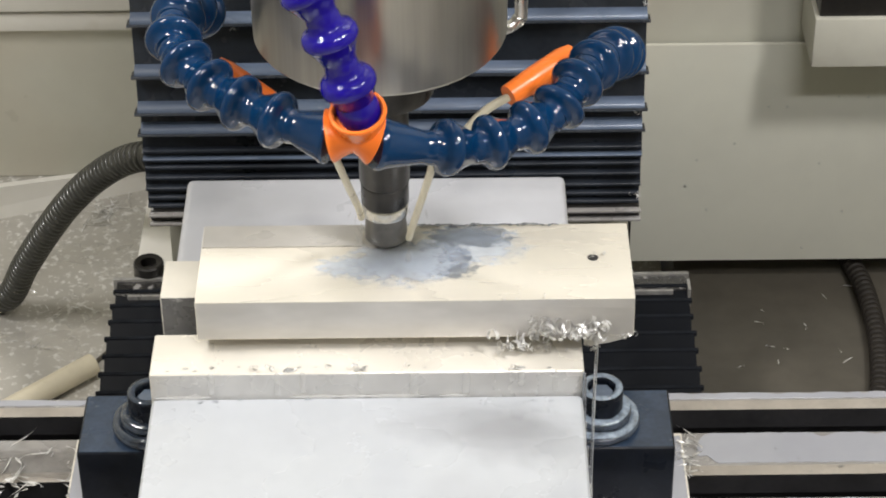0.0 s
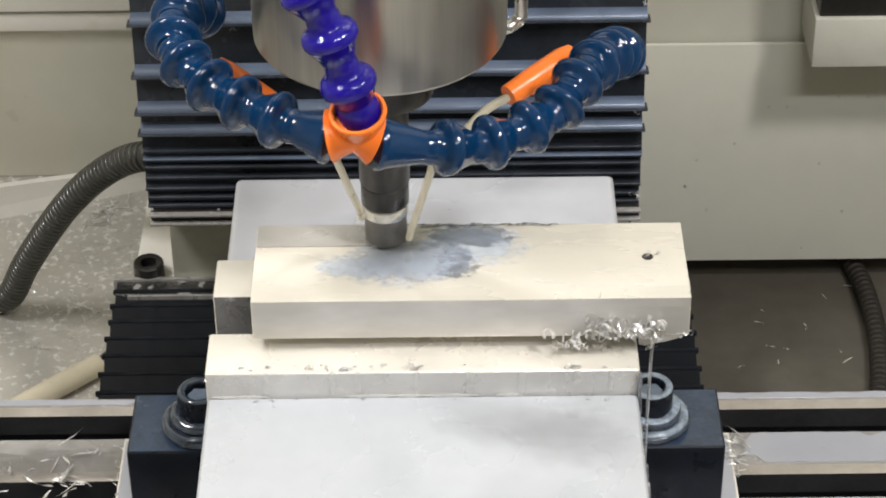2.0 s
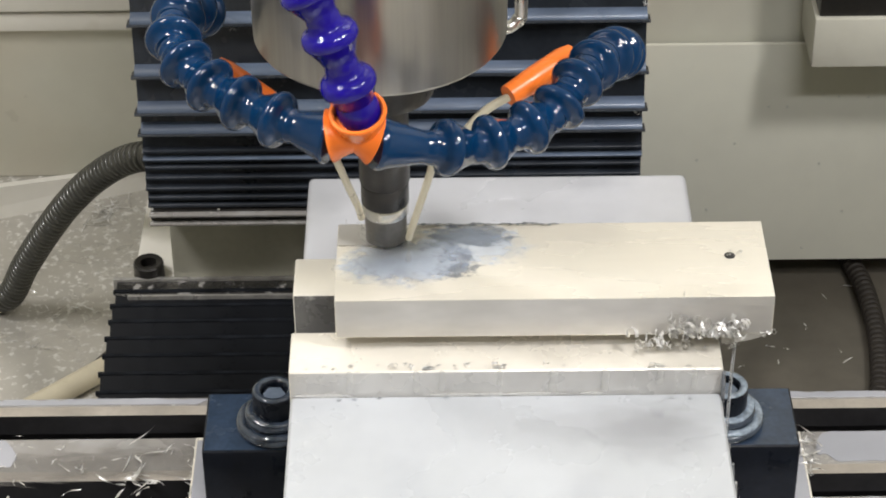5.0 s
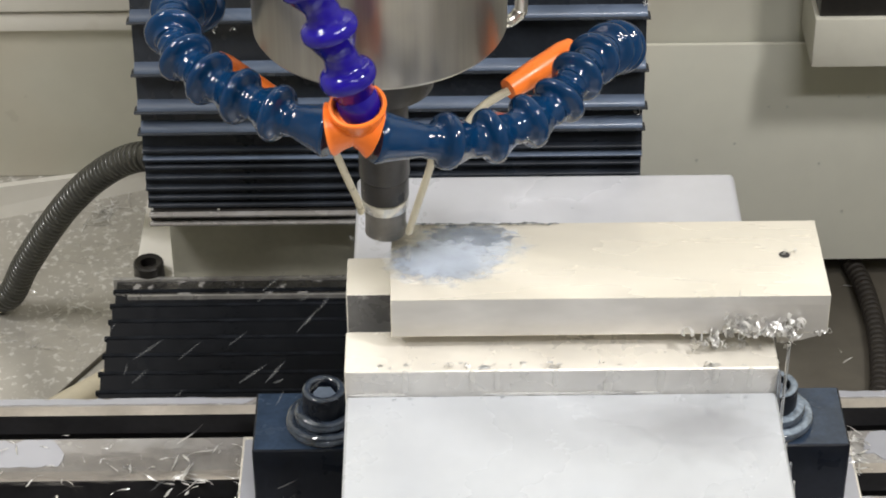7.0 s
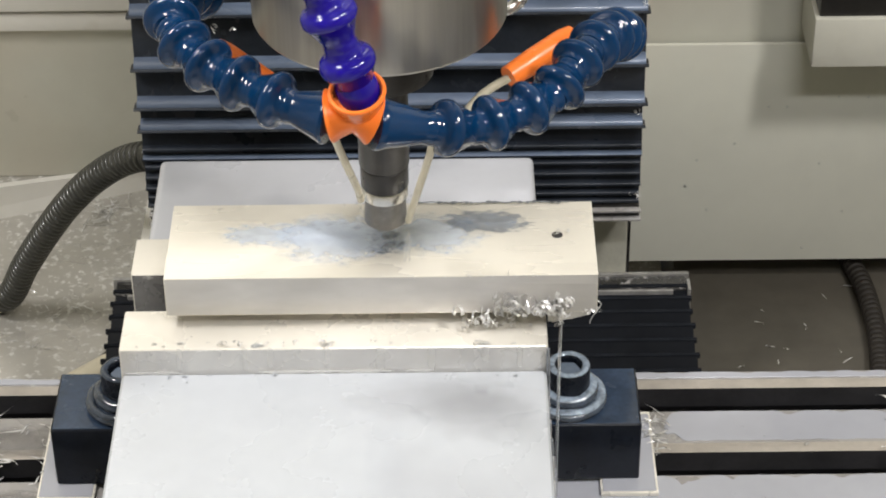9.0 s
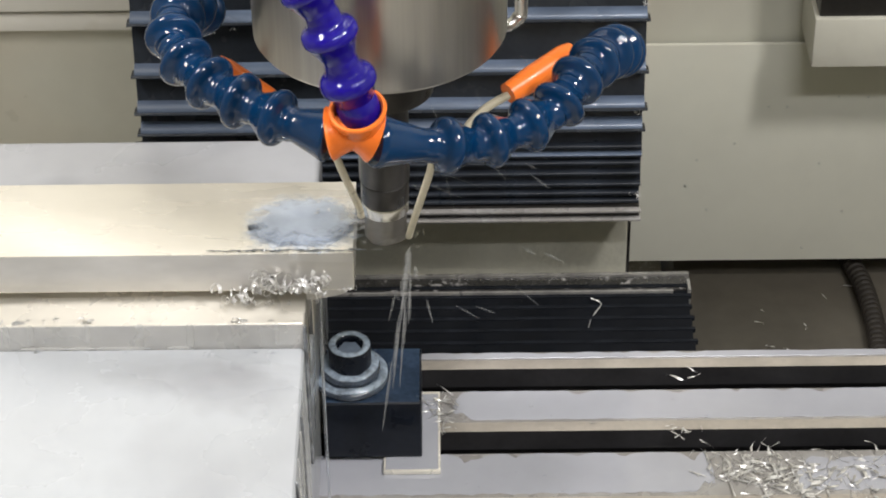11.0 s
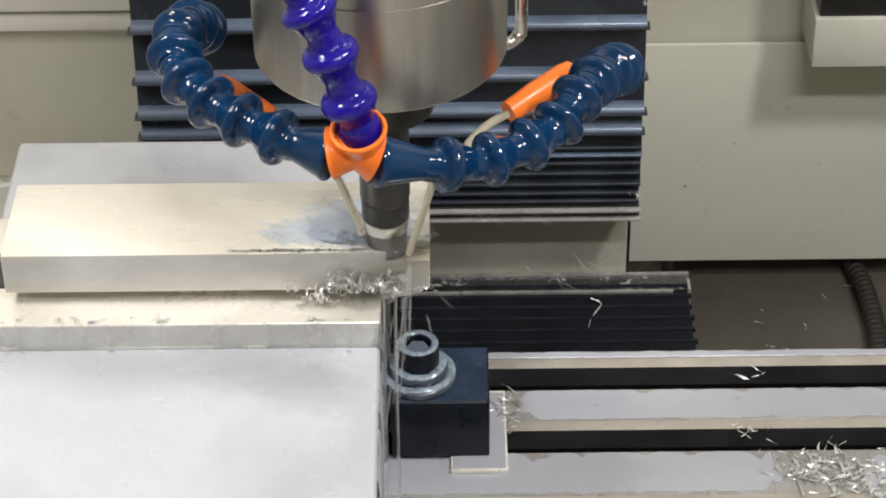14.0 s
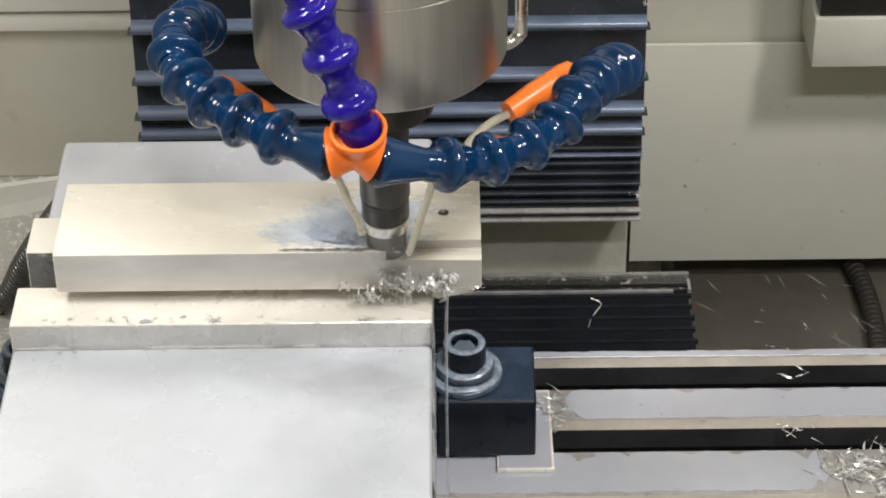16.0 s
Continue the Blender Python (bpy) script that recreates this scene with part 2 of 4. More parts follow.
def tube(bm, pts, radius, seg=12, hollow=0.0):
    """radius: a number or one for each point."""
    rad = radius if isinstance(radius, (list, tuple)) else [radius] * len(pts)
    up = Vector((0.13, 0.31, 0.94))
    rings = []
    for i, q in enumerate(pts):
        d = (pts[min(i + 1, len(pts) - 1)] - pts[max(i - 1, 0)]).normalized()
        u = (up - d * up.dot(d)).normalized()
        up = u
        v = d.cross(u)
        rings.append([bm.verts.new(q + (u * math.cos(2 * math.pi * k / seg) + v * math.sin(2 * math.pi * k / seg)) * rad[i]) for k in range(seg)])
    for a, b in zip(rings, rings[1:]):
        for k in range(seg):
            bm.faces.new((a[k], a[(k + 1) % seg], b[(k + 1) % seg], b[k]))
    if hollow:
        for ring, q, s in ((rings[0], pts[0], 1), (rings[-1], pts[-1], -1)):
            d = (pts[1] - pts[0]).normalized() if s == 1 else (pts[-1] - pts[-2]).normalized()
            inner = [bm.verts.new(q + (v.co - q) * hollow) for v in ring]
            deep = [bm.verts.new(v.co + d * s * 0.006) for v in inner]
            for k in range(seg):
                j = (k + 1) % seg
                bm.faces.new((ring[k], ring[j], inner[j], inner[k]))
                bm.faces.new((inner[k], inner[j], deep[j], deep[k]))
            bm.faces.new(deep)
    else:
        bm.faces.new(rings[0]), bm.faces.new(rings[-1])


def along(a, b):
    """A pose at a whose z points to b."""
    d = Vector(b) - Vector(a)
    return Matrix.Translation(a) @ d.to_track_quat("Z", "Y").to_matrix().to_4x4()


def interp(t, rows):
    for (t0, v0), (t1, v1) in zip(rows, rows[1:]):
        if t <= t1:
            return v0 + (v1 - v0) * max(0.0, (t - t0)) / (t1 - t0)
    return rows[-1][1]


# ---- how the machine moves: table travel in x and y, head travel in z ----
TABLE_X = [(0.0, 0.0), (7.2, 0.0706), (7.3, 0.0680), (9.2, -0.0216), (10.85, -0.0995), (11.05, -0.0997), (11.3, -0.0975), (16.0, -0.0534)]
TABLE_Y = [(0.0, 0.0), (7.2, 0.0005), (7.3, 0.0008), (9.0, 0.0140), (10.85, 0.0284), (16.0, 0.0287)]
HEAD_Z = [(0.0, 0.0), (6.85, 0.0), (7.3, 0.0075), (10.6, 0.0075), (11.3, -0.0042), (11.42, -0.0066), (16.0, -0.0066)]
TIMES = sorted({round(0.25 * i, 2) for i in range(65)} | {6.85, 6.95, 7.1, 7.2, 7.3, 7.4, 10.85, 10.95, 11.05, 11.15, 11.3, 11.42})


def table_at(t):
    return interp(t, TABLE_X), interp(t, TABLE_Y)


PIPE, RIDES_XY, RIDES_HEAD, SLIDES, SPRAYS, MISTS = [], [], [], [], [], []


# ---- structure: enclosure ----
def wall(name, x0, x1, y0, y1, z0, z1, mat, label, bevel=0.002):
    bm = bmesh.new()
    box(bm, x0, x1, y0, y1, z0, z1, bevel)
    return tagged(finish(name, bm, mat), label, "wall", kind="structure")


def slanted_wall(name, a, b, z0, z1, thick, mat, label):
    bm = bmesh.new()
    d = Vector((b[0] - a[0], b[1] - a[1], 0))
    box(bm, 0, d.length, 0, thick, z0, z1, 0.001, m=Matrix.Translation((a[0], a[1], 0)) @ Matrix.Rotation(math.atan2(d.y, d.x), 4, "Z"))
    return tagged(finish(name, bm, mat), label, "wall", kind="structure")


def build_enclosure():
    bm = bmesh.new()
    box(bm, -1.0, 0.14, -1.4, 0.9, -0.17, -0.14)
    tagged(finish("floor_pan", bm, PAN), "wet steel chip pan with pale coolant splashes", "floor", kind="structure")
    bm = bmesh.new()
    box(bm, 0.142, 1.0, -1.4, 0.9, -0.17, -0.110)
    tagged(finish("floor_sump", bm, SUMP), "sump floor with the shade under the panel painted in", "floor", kind="structure")
    wall("wall_back_left", -1.0, -0.1305, 0.450, 0.470, -0.14, 1.3, PAINT, "cream painted sheet metal back wall")
    wall("trim", -1.0, -0.1305, 0.444, 0.4498, -0.0381, -0.0265, PAINT_LIGHT, "pale fold along the back wall", 0.0015)
    wall("trim_upper", -1.0, -0.1305, 0.441, 0.4498, -0.0239, 0.06, PAINT_LIGHT, "pale upper fold along the back wall", 0.0015)
    # pan lip that runs out towards the column
    bm = bmesh.new()
    a, b = (-0.70, 0.2484), (-0.10, 0.4529)
    ends = []
    for (x, y), h in ((a, 0.058), (b, 0.0095)):
        ends.append([bm.verts.new(q) for q in ((x, y, -0.1402), (x - 0.0006, y + 0.002, -0.14 + h), (x - 0.002, y + 0.006, -0.14 + h), (x - 0.004, y + 0.012, -0.1402))])
    for k in range(4):
        bm.faces.new((ends[0][k], ends[0][(k + 1) % 4], ends[1][(k + 1) % 4], ends[1][k]))
    bm.faces.new(ends[0]), bm.faces.new(ends[1])
    tagged(finish("baseboard", bm, PAINT_LIGHT), "pale splashed lip of the chip pan", "wall", kind="structure")
    slanted_wall("pan_edge", (-0.1888, 0.2318), (-0.1559, 0.2860), -0.1402, -0.1375, 0.0016, SUMP, "dark raised seam in the chip pan")
    wall("wall_back_right", 0.1160, 1.0, 0.300, 0.3025, -0.0940, 0.0375, PAINT, "cream painted splash panel", 0.0009)
    wall("wall_back_upper", 0.1090, 1.0, 0.307, 0.322, 0.0300, 1.3, PAINT, "cream painted upper back panel")
    wall("wall_sump_back", 0.10, 1.0, 0.52, 0.54, -0.14, 0.2, SUMP, "back of the sump, painted dark like its floor")
    # Unseen pale slab, added so the steel nose mirrors something bright.
    wall("front_apron", -0.9, 0.9, -1.38, -0.45, -0.135, -0.10, PAINT_LIGHT, "unseen pale slab added to brighten the spindle nose")
    wall("wall_left", -1.0, -0.97, -1.4, 0.9, -0.17, 1.3, PAINT, "cream painted side wall")
    wall("wall_right", 0.97, 1.0, -1.4, 0.9, -0.17, 1.3, PAINT, "cream painted side wall")
    wall("wall_front", -1.0, 1.0, -1.43, -1.4, -0.17, 1.3, PAINT, "cream painted front door inside")
    wall("wall_behind_column", -1.0, 1.0, 0.87, 0.9, -0.17, 1.3, PAINT, "cream painted rear wall")
    wall("ceiling", -1.0, 1.0, -1.4, 0.9, 1.3, 1.33, PAINT_LIGHT, "pale enclosure roof")
    # switch box on the panel
    b = thing("wall_box", "cream metal box with a dark window band on the back panel", "box", (0.0, 0.0, 0.0))
    bm = bmesh.new()
    box(bm, 0.1945, 0.42, 0.262, 0.3, 0.0475, 0.074, 0.0012)
    part("body", bm, BOX_PAINT, b)
    bm = bmesh.new()
    box(bm, 0.1965, 0.42, 0.264, 0.3, 0.0742, 0.20, 0.001)
    part("window_band", bm, DARK_STEEL, b, "dark glossy band")
    # small marks and rivets on the panel
    for x, z in ((0.1484, -0.0306), (0.1550, -0.0612), (0.1668, -0.0206), (0.2056, -0.0863), (0.2104, -0.0332), (0.2167, 0.0067), (0.2313, 0.0062), (0.1170, -0.0511), (0.2245, -0.0631), (0.1825, 0.0011), (0.1915, 0.0010), (0.1435, -0.0462)):
        bm = bmesh.new()
        lathe(bm, [(0, 0.0008), (0.0005, 0.0006), (0.0008, 0)], Matrix.Translation((x, 0.3000 if z < 0.037 else 0.307, z)) @ Matrix.Rotation(radians(90), 4, "X"), 8)
        tagged(finish("water_drop", bm, COOLANT), "coolant drop on the cream panel", "drop", group="drops on the panel")


def build_column():
    c = thing("machine_column", "grey-green cast machine column and base behind the table", "machine", (0, 0.24, -0.045))
    c.location = (0, 0, 0)
    bm = bmesh.new()
    box(bm, -0.110, 0.1085, 0.226, 0.298, -0.14, 0.9, 0.002)
    part("column", bm, CASTING, c)
    bm = bmesh.new()
    box(bm, 0.1086, 0.1096, 0.2265, 0.29, -0.14, 0.012, 0.0003)
    part("edge_strip", bm, DARK_STEEL, c)
    bm = bmesh.new()
    box(bm, -0.1300, -0.1102, 0.2215, 0.36, -0.14, -0.0490, 0.0015)
    part("side_ledge", bm, PAINT_LIGHT, c, "pale painted ledge")
    bm = bmesh.new()
    lathe(bm, [(0, 0.0045), (0.0038, 0.0045), (0.0040, 0.0092), (0.0066, 0.0098), (0.0073, 0.0090), (0.0074, -0.001), (0, -0.001)],
          Matrix.Translation((-0.1222, 0.2312, -0.0490)), 24)
    part("bolt", bm, DARK_STEEL, c, "black socket head bolt")
    bm = bmesh.new()
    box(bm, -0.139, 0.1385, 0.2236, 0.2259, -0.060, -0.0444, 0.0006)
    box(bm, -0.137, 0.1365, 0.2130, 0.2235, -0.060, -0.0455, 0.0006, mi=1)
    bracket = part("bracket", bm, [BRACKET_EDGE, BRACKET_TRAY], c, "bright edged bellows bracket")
    bm = bmesh.new()
    box(bm, -0.1310, 0.1300, 0.2114, 0.2129, -0.060, -0.0452, 0.0005)
    part("front_lip", bm, BRACKET_EDGE, bracket, "bright-toned lip")
    bm = bmesh.new()
    box(bm, 0.1368, 0.1384, 0.2106, 0.2194, -0.060, -0.0440, 0.0004)
    part("end_lip", bm, BRACKET_EDGE, bracket, "bright-toned lip")
    bm = bmesh.new()
    box(bm, -0.1145, 0.1110, 0.2040, 0.226, 0.0030, 0.0095, 0.0003)
    part("rail", bm, DARK_STEEL, c, "dark strip under the bellows")
    for z in (0.0088, 0.0040):
        bm = bmesh.new()
        box(bm, -0.1150, 0.1115, 0.2010, 0.2042, z - 0.0006, z + 0.0006, 0.0003)
        part("rail_edge", bm, TABLE, c, "bright thin steel edge")


def build_z_bellows():
    root = thing("column_bellows", "black pleated column bellows wet with coolant", "bellows")
    lips = [0.1830, 0.1600, 0.1365, 0.1096, 0.0829, 0.0635, 0.0523, 0.0412, 0.0365, 0.0322, 0.0265, 0.0205, 0.0155, 0.0110]
    frac = [0.80, 0.72, 0.66, 0.58, 0.50, 0.36, 0.27, 0.10, 0.05, 0.03, 0, 0, 0, 0]
    for i, (z, k) in enumerate(zip(lips, frac)):
        h = (lips[i - 1] - z if i else 0.05) + 0.012
        lip = 0.0050 if i < 7 else 0.0016
        d = 0.0048 if i < 7 else 0.0026
        bm = bmesh.new()
        w = 0.0003 * (i % 3)
        # These lips take the pale colour that stands for their sheen.
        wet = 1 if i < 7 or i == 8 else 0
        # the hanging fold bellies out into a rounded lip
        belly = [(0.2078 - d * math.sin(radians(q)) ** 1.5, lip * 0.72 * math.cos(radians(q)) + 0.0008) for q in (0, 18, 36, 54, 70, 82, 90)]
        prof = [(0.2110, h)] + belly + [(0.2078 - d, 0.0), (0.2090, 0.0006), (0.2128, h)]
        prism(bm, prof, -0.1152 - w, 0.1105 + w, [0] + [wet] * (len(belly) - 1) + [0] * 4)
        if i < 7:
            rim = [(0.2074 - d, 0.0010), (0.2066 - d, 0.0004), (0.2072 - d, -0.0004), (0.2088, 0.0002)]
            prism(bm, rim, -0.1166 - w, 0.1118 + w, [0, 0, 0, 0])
        ob = part("pleat", bm, [BELLOWS if i < 7 else BELLOWS_FOLD, BELLOWS_LIP_SHEEN], root, smooth=40)
        ob.location = (0, 0, z)
        SLIDES.append((ob, (0, 0, z), "z", k))


def build_y_bellows():
    root = thing("way_bellows", "black pleated bellows over the cross slide ways", "bellows")
    n, back, front = 7, 0.2160, 0.1270
    for i in range(n + 1):
        y = back - (back - front) * (i / n) ** 1.07
        bm = bmesh.new()
        w = 0.0004 * (i % 2)
        prof = [(0.0, 0.0), (-0.0008, 0.0005), (-0.0160, -0.0095), (-0.0165, -0.030), (0.0, -0.030)]
        prism(bm, prof, -0.1368 - w, 0.1366 + w)
        box(bm, -0.1380 - w, 0.1378 + w, -0.0016, 0.0004, -0.0016, 0.0009, 0.0003, 1, mi=1)
        ob = part("pleat", bm, [BELLOWS_DULL, BELLOWS_EDGE], root, smooth=20)
        ob.location = (0, y, -0.0455)
        SLIDES.append((ob, (0, y, -0.0455), "y", (i / n) ** 1.05))
    bm = bmesh.new()
    box(bm, -0.12, 0.12, -0.25, 0.20, -0.139, -0.079, 0.004)
    tagged(finish("machine_base", bm, CASTING), "grey-green cast base under the bellows", "machine", kind="structure")


# ---- the table and what it carries ----
def build_table():
    root = thing("machine_table", "wet cast iron machine table with T-slots", "machine table")
    lands = [(0.0843, 0.0743), (0.0585, 0.0335), (0.0187, -0.0127), (-0.028, -0.054), (-0.0675, -0.100)]
    prof, mats = [], []
    top, deep = -0.002, -0.024
    for i, (y1, y0) in enumerate(lands):
        ch = 0.0046
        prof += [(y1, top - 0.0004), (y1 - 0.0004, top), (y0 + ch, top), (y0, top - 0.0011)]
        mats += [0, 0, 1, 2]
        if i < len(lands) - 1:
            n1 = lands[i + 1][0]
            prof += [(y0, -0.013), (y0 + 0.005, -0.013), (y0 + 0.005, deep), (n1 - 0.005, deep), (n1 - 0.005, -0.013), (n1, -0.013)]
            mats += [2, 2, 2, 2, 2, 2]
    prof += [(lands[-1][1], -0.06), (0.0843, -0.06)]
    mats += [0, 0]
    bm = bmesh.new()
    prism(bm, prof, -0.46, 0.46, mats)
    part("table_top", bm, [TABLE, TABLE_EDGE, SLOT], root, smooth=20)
    bm = bmesh.new()
    box(bm, -0.11, 0.11, -0.10, 0.06, -0.078, -0.061, 0.002)
    part("saddle_plate", bm, CASTING, root)
    RIDES_XY.append(root)
    # sheets of milky coolant standing on the lands: x from, x to, y from, y to, raggedness
    for k, (x0, x1, y0, y1, rag) in enumerate(((-0.455, -0.129, 0.0797, 0.0841, 0.0006), (0.105, 0.455, 0.0797, 0.0841, 0.0006),
                                               (0.1235, 0.455, 0.0392, 0.0583, 0.0010), (-0.455, -0.205, 0.0400, 0.0582, 0.0016),
                                               (0.052, 0.2290, -0.0068, 0.0185, 0.0020), (0.262, 0.455, -0.0068, 0.0150, 0.0030), (-0.455, -0.150, -0.0068, 0.0183, 0.0022),
                                               (-0.455, 0.455, -0.048, -0.0285, 0.0008))):
        rnd = random.Random(90 + k)
        n = max(12, int((x1 - x0) / 0.0014))
        bites = [(rnd.uniform(x0, x1), rnd.uniform(0.0012, 0.0045), rag * rnd.uniform(0.8, 2.2)) for _ in range(int((x1 - x0) / 0.022) + 1)]
        ph = [rnd.uniform(0, 6.28) for _ in range(6)]
        lo, hi = [], []
        for i in range(n + 1):
            x = x0 + (x1 - x0) * i / n
            end = min(1.0, (x - x0 + 0.0004) / 0.009, (x1 - x + 0.0004) / 0.009)
            wave = 0.5 + 0.2 * math.sin(310 * x + ph[0]) + 0.2 * math.sin(770 * x + ph[1]) + 0.1 * math.sin(1900 * x + ph[2])
            wave2 = 0.5 + 0.2 * math.sin(280 * x + ph[3]) + 0.2 * math.sin(830 * x + ph[4]) + 0.1 * math.sin(2100 * x + ph[5])
            bite = sum(d * math.exp(-((x - bx) / w) ** 2) for bx, w, d in bites)
            mid = (y0 + y1) / 2 + (y1 - y0) * 0.22 * (1 - end) * math.sin(ph[0] + 500 * x)
            half = (y1 - y0) / 2 * math.sqrt(1 - (1 - end) ** 2) * (1 - 0.35 * (1 - end) * (wave + wave2 - 0.6))
            lo.append((x, mid - half + rag * wave * 0.7))
            hi.append((x, max(mid - half + rag, mid + half - rag * wave2 * 0.5 - bite)))
        bm = bmesh.new()
        under = [[bm.verts.new((x, y, -0.0019)) for x, y in row] for row in (lo, hi)]
        over = [[bm.verts.new((x, y + s * 0.0002, -0.0017)) for x, y in row] for row, s in ((lo, 1), (hi, -1))]
        for i in range(n):
            bm.faces.new((under[0][i], under[0][i + 1], over[0][i + 1], over[0][i]))
            bm.faces.new((over[0][i], over[0][i + 1], over[1][i + 1], over[1][i]))
            bm.faces.new((over[1][i], over[1][i + 1], under[1][i + 1], under[1][i]))
        ob = tagged(finish("coolant_sheet", bm, POOL, smooth=10), "sheet of milky coolant standing on the iron table", "coolant", group="coolant on the table")
        RIDES_XY.append(ob)


def build_vise():
    v = thing("machine_vise", "pale milky-wet machine vise bolted to the table", "vise")
    x0, x1 = -0.0832, 0.0695
    bm = bmesh.new()
    box(bm, x0, x1, -0.170, 0.100, -0.0005, 0.070, 0.002)
    part("bed", bm, VISE, v)
    bm = bmesh.new()
    box(bm, x0, x1, -0.172, -0.0412, 0.0702, 0.1035, 0.0022, 3)
    part("slide_body", bm, VISE, v, "milky white wet top")
    bm = bmesh.new()
    box(bm, x0 - 0.0002, x1 + 0.0003, -0.0410, -0.0180, 0.072, 0.1140, 0.0010, 3)
    # the forward face takes the greyer painted tone
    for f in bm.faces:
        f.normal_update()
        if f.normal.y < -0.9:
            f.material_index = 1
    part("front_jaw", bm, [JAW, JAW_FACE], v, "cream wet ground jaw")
    bm = bmesh.new()
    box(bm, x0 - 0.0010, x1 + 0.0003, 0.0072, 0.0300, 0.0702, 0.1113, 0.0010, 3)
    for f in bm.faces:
        # the forward face takes the dark painted tone
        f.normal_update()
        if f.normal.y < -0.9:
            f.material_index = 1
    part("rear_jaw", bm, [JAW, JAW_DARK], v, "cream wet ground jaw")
    bm = bmesh.new()
    box(bm, x0 + 0.0004, x1 + 0.0005, 0.0302, 0.1040, 0.0702, 0.0974, 0.0030, 4)
    part("rear_body", bm, VISE_REAR, v, "milky white wet rear casting")
    for s in (-1, 1):
        cx = -0.0068
        a, b = (0.0949, 0.1181) if s > 0 else (2 * cx - 0.1181, 2 * cx - 0.0949)
        bm = bmesh.new()
        box(bm, a, b, 0.0056, 0.056, -0.0016, 0.0002, 0.0004)
        flange = part("flange", bm, JAW, v, "thin pale flange")
        bm = bmesh.new()
        box(bm, a + 0.0009, b - 0.0009, 0.0068, 0.054, 0.0001, 0.0005, 0.0002, 1)
        part("coolant_film", bm, POOL, flange, "milky coolant lying on the flange")
    RIDES_XY.append(v)


def build_clamps():
    for s in (1, -1):
        cx = -0.0068
        c = thing("clamp_block", "black oxide steel clamp block beside the vise", "clamp", (cx + s * 0.0975, 0.031, 0.0003), group="clamps on the table")
        bm = bmesh.new()
        box(bm, -0.0198, 0.0200, -0.0171, 0.0185, 0.0, 0.0290, 0.0012, 3)
        body = part("body", bm, CLAMP, c)
        bm = bmesh.new()
        box(bm, -0.0190, 0.0192, -0.0163, 0.0177, 0.0288, 0.02915, 0.0001, 1)
        part("coolant_film", bm, CLAMP_TOP, body, "wet film on the clamp with a bluish sheen painted in")
        RIDES_XY.append(c)
        b = thing("cap_bolt", "black socket cap bolt on a wet collar", "bolt", (cx + s * 0.0888, 0.0296, 0.0295), group="bolts on the clamps")
        bm = bmesh.new()
        prof = [(0, 0), (0.0146, 0)]
        prof += [(0.0138 + 0.0020 * math.cos(radians(q)), 0.0020 + 0.0018 * math.sin(radians(q))) for q in range(-60, 121, 20)]
        prof += [(0.0112, 0.0040)]
        prof += [(0.0103 + 0.0019 * math.cos(radians(q)), 0.0062 + 0.0019 * math.sin(radians(q))) for q in range(-50, 121, 20)]
        prof += [(0.0088, 0.0082), (0, 0.0082)]
        lathe(bm, prof, None, 44)
        collar = part("collar", bm, CLAMP_WET, b, "stepped black collar wet with coolant")
        for r, z, h in ((0.0134, 0.0038, 0.0011), (0.0099, 0.0081, 0.0009)):
            bm = bmesh.new()
            lathe(bm, [(r + 0.0018 * math.cos(radians(q)), z + h * math.sin(radians(q))) for q in range(-40, 221, 26)], None, 44)
            for v in bm.verts:
                a = math.atan2(v.co.y, v.co.x)
                v.co.z += 0.0003 * math.sin(3 * a + r * 900) + 0.0002 * math.sin(7 * a)
            part("coolant_ring", bm, MILK_FILM if s > 0 else CLAMP_WET, collar, "milky coolant lying on the collar")
        bm = bmesh.new()
        lathe(bm, [(0, 0.0130), (0.0050, 0.0130), (0.0052, 0.0174), (0.0058, 0.0181), (0.0076, 0.0184), (0.0083, 0.0180), (0.0086, 0.0170), (0.0086, 0.0082), (0, 0.0082)], None, 40)
        head = part("head", bm, CLAMP, b)
        bm = bmesh.new()
        lathe(bm, [(0, 0.0158), (0.0046, 0.0158), (0.0049, 0.0153), (0.0047, 0.0132), (0, 0.0132)], None, 6)
        rim = bmesh.new()
        lathe(rim, [(0.0056, 0.0182), (0.0060, 0.01855), (0.0072, 0.0188), (0.0080, 0.0185), (0.0084, 0.0180)], None, 40)
        part("coolant_ring", rim, MILK_FILM if s > 0 else CLAMP_WET, head, "thin milky film on the bolt's rim")
        part("socket_coolant", bm, MILK, head, "milky coolant standing in the socket")
        RIDES_XY.append(b)


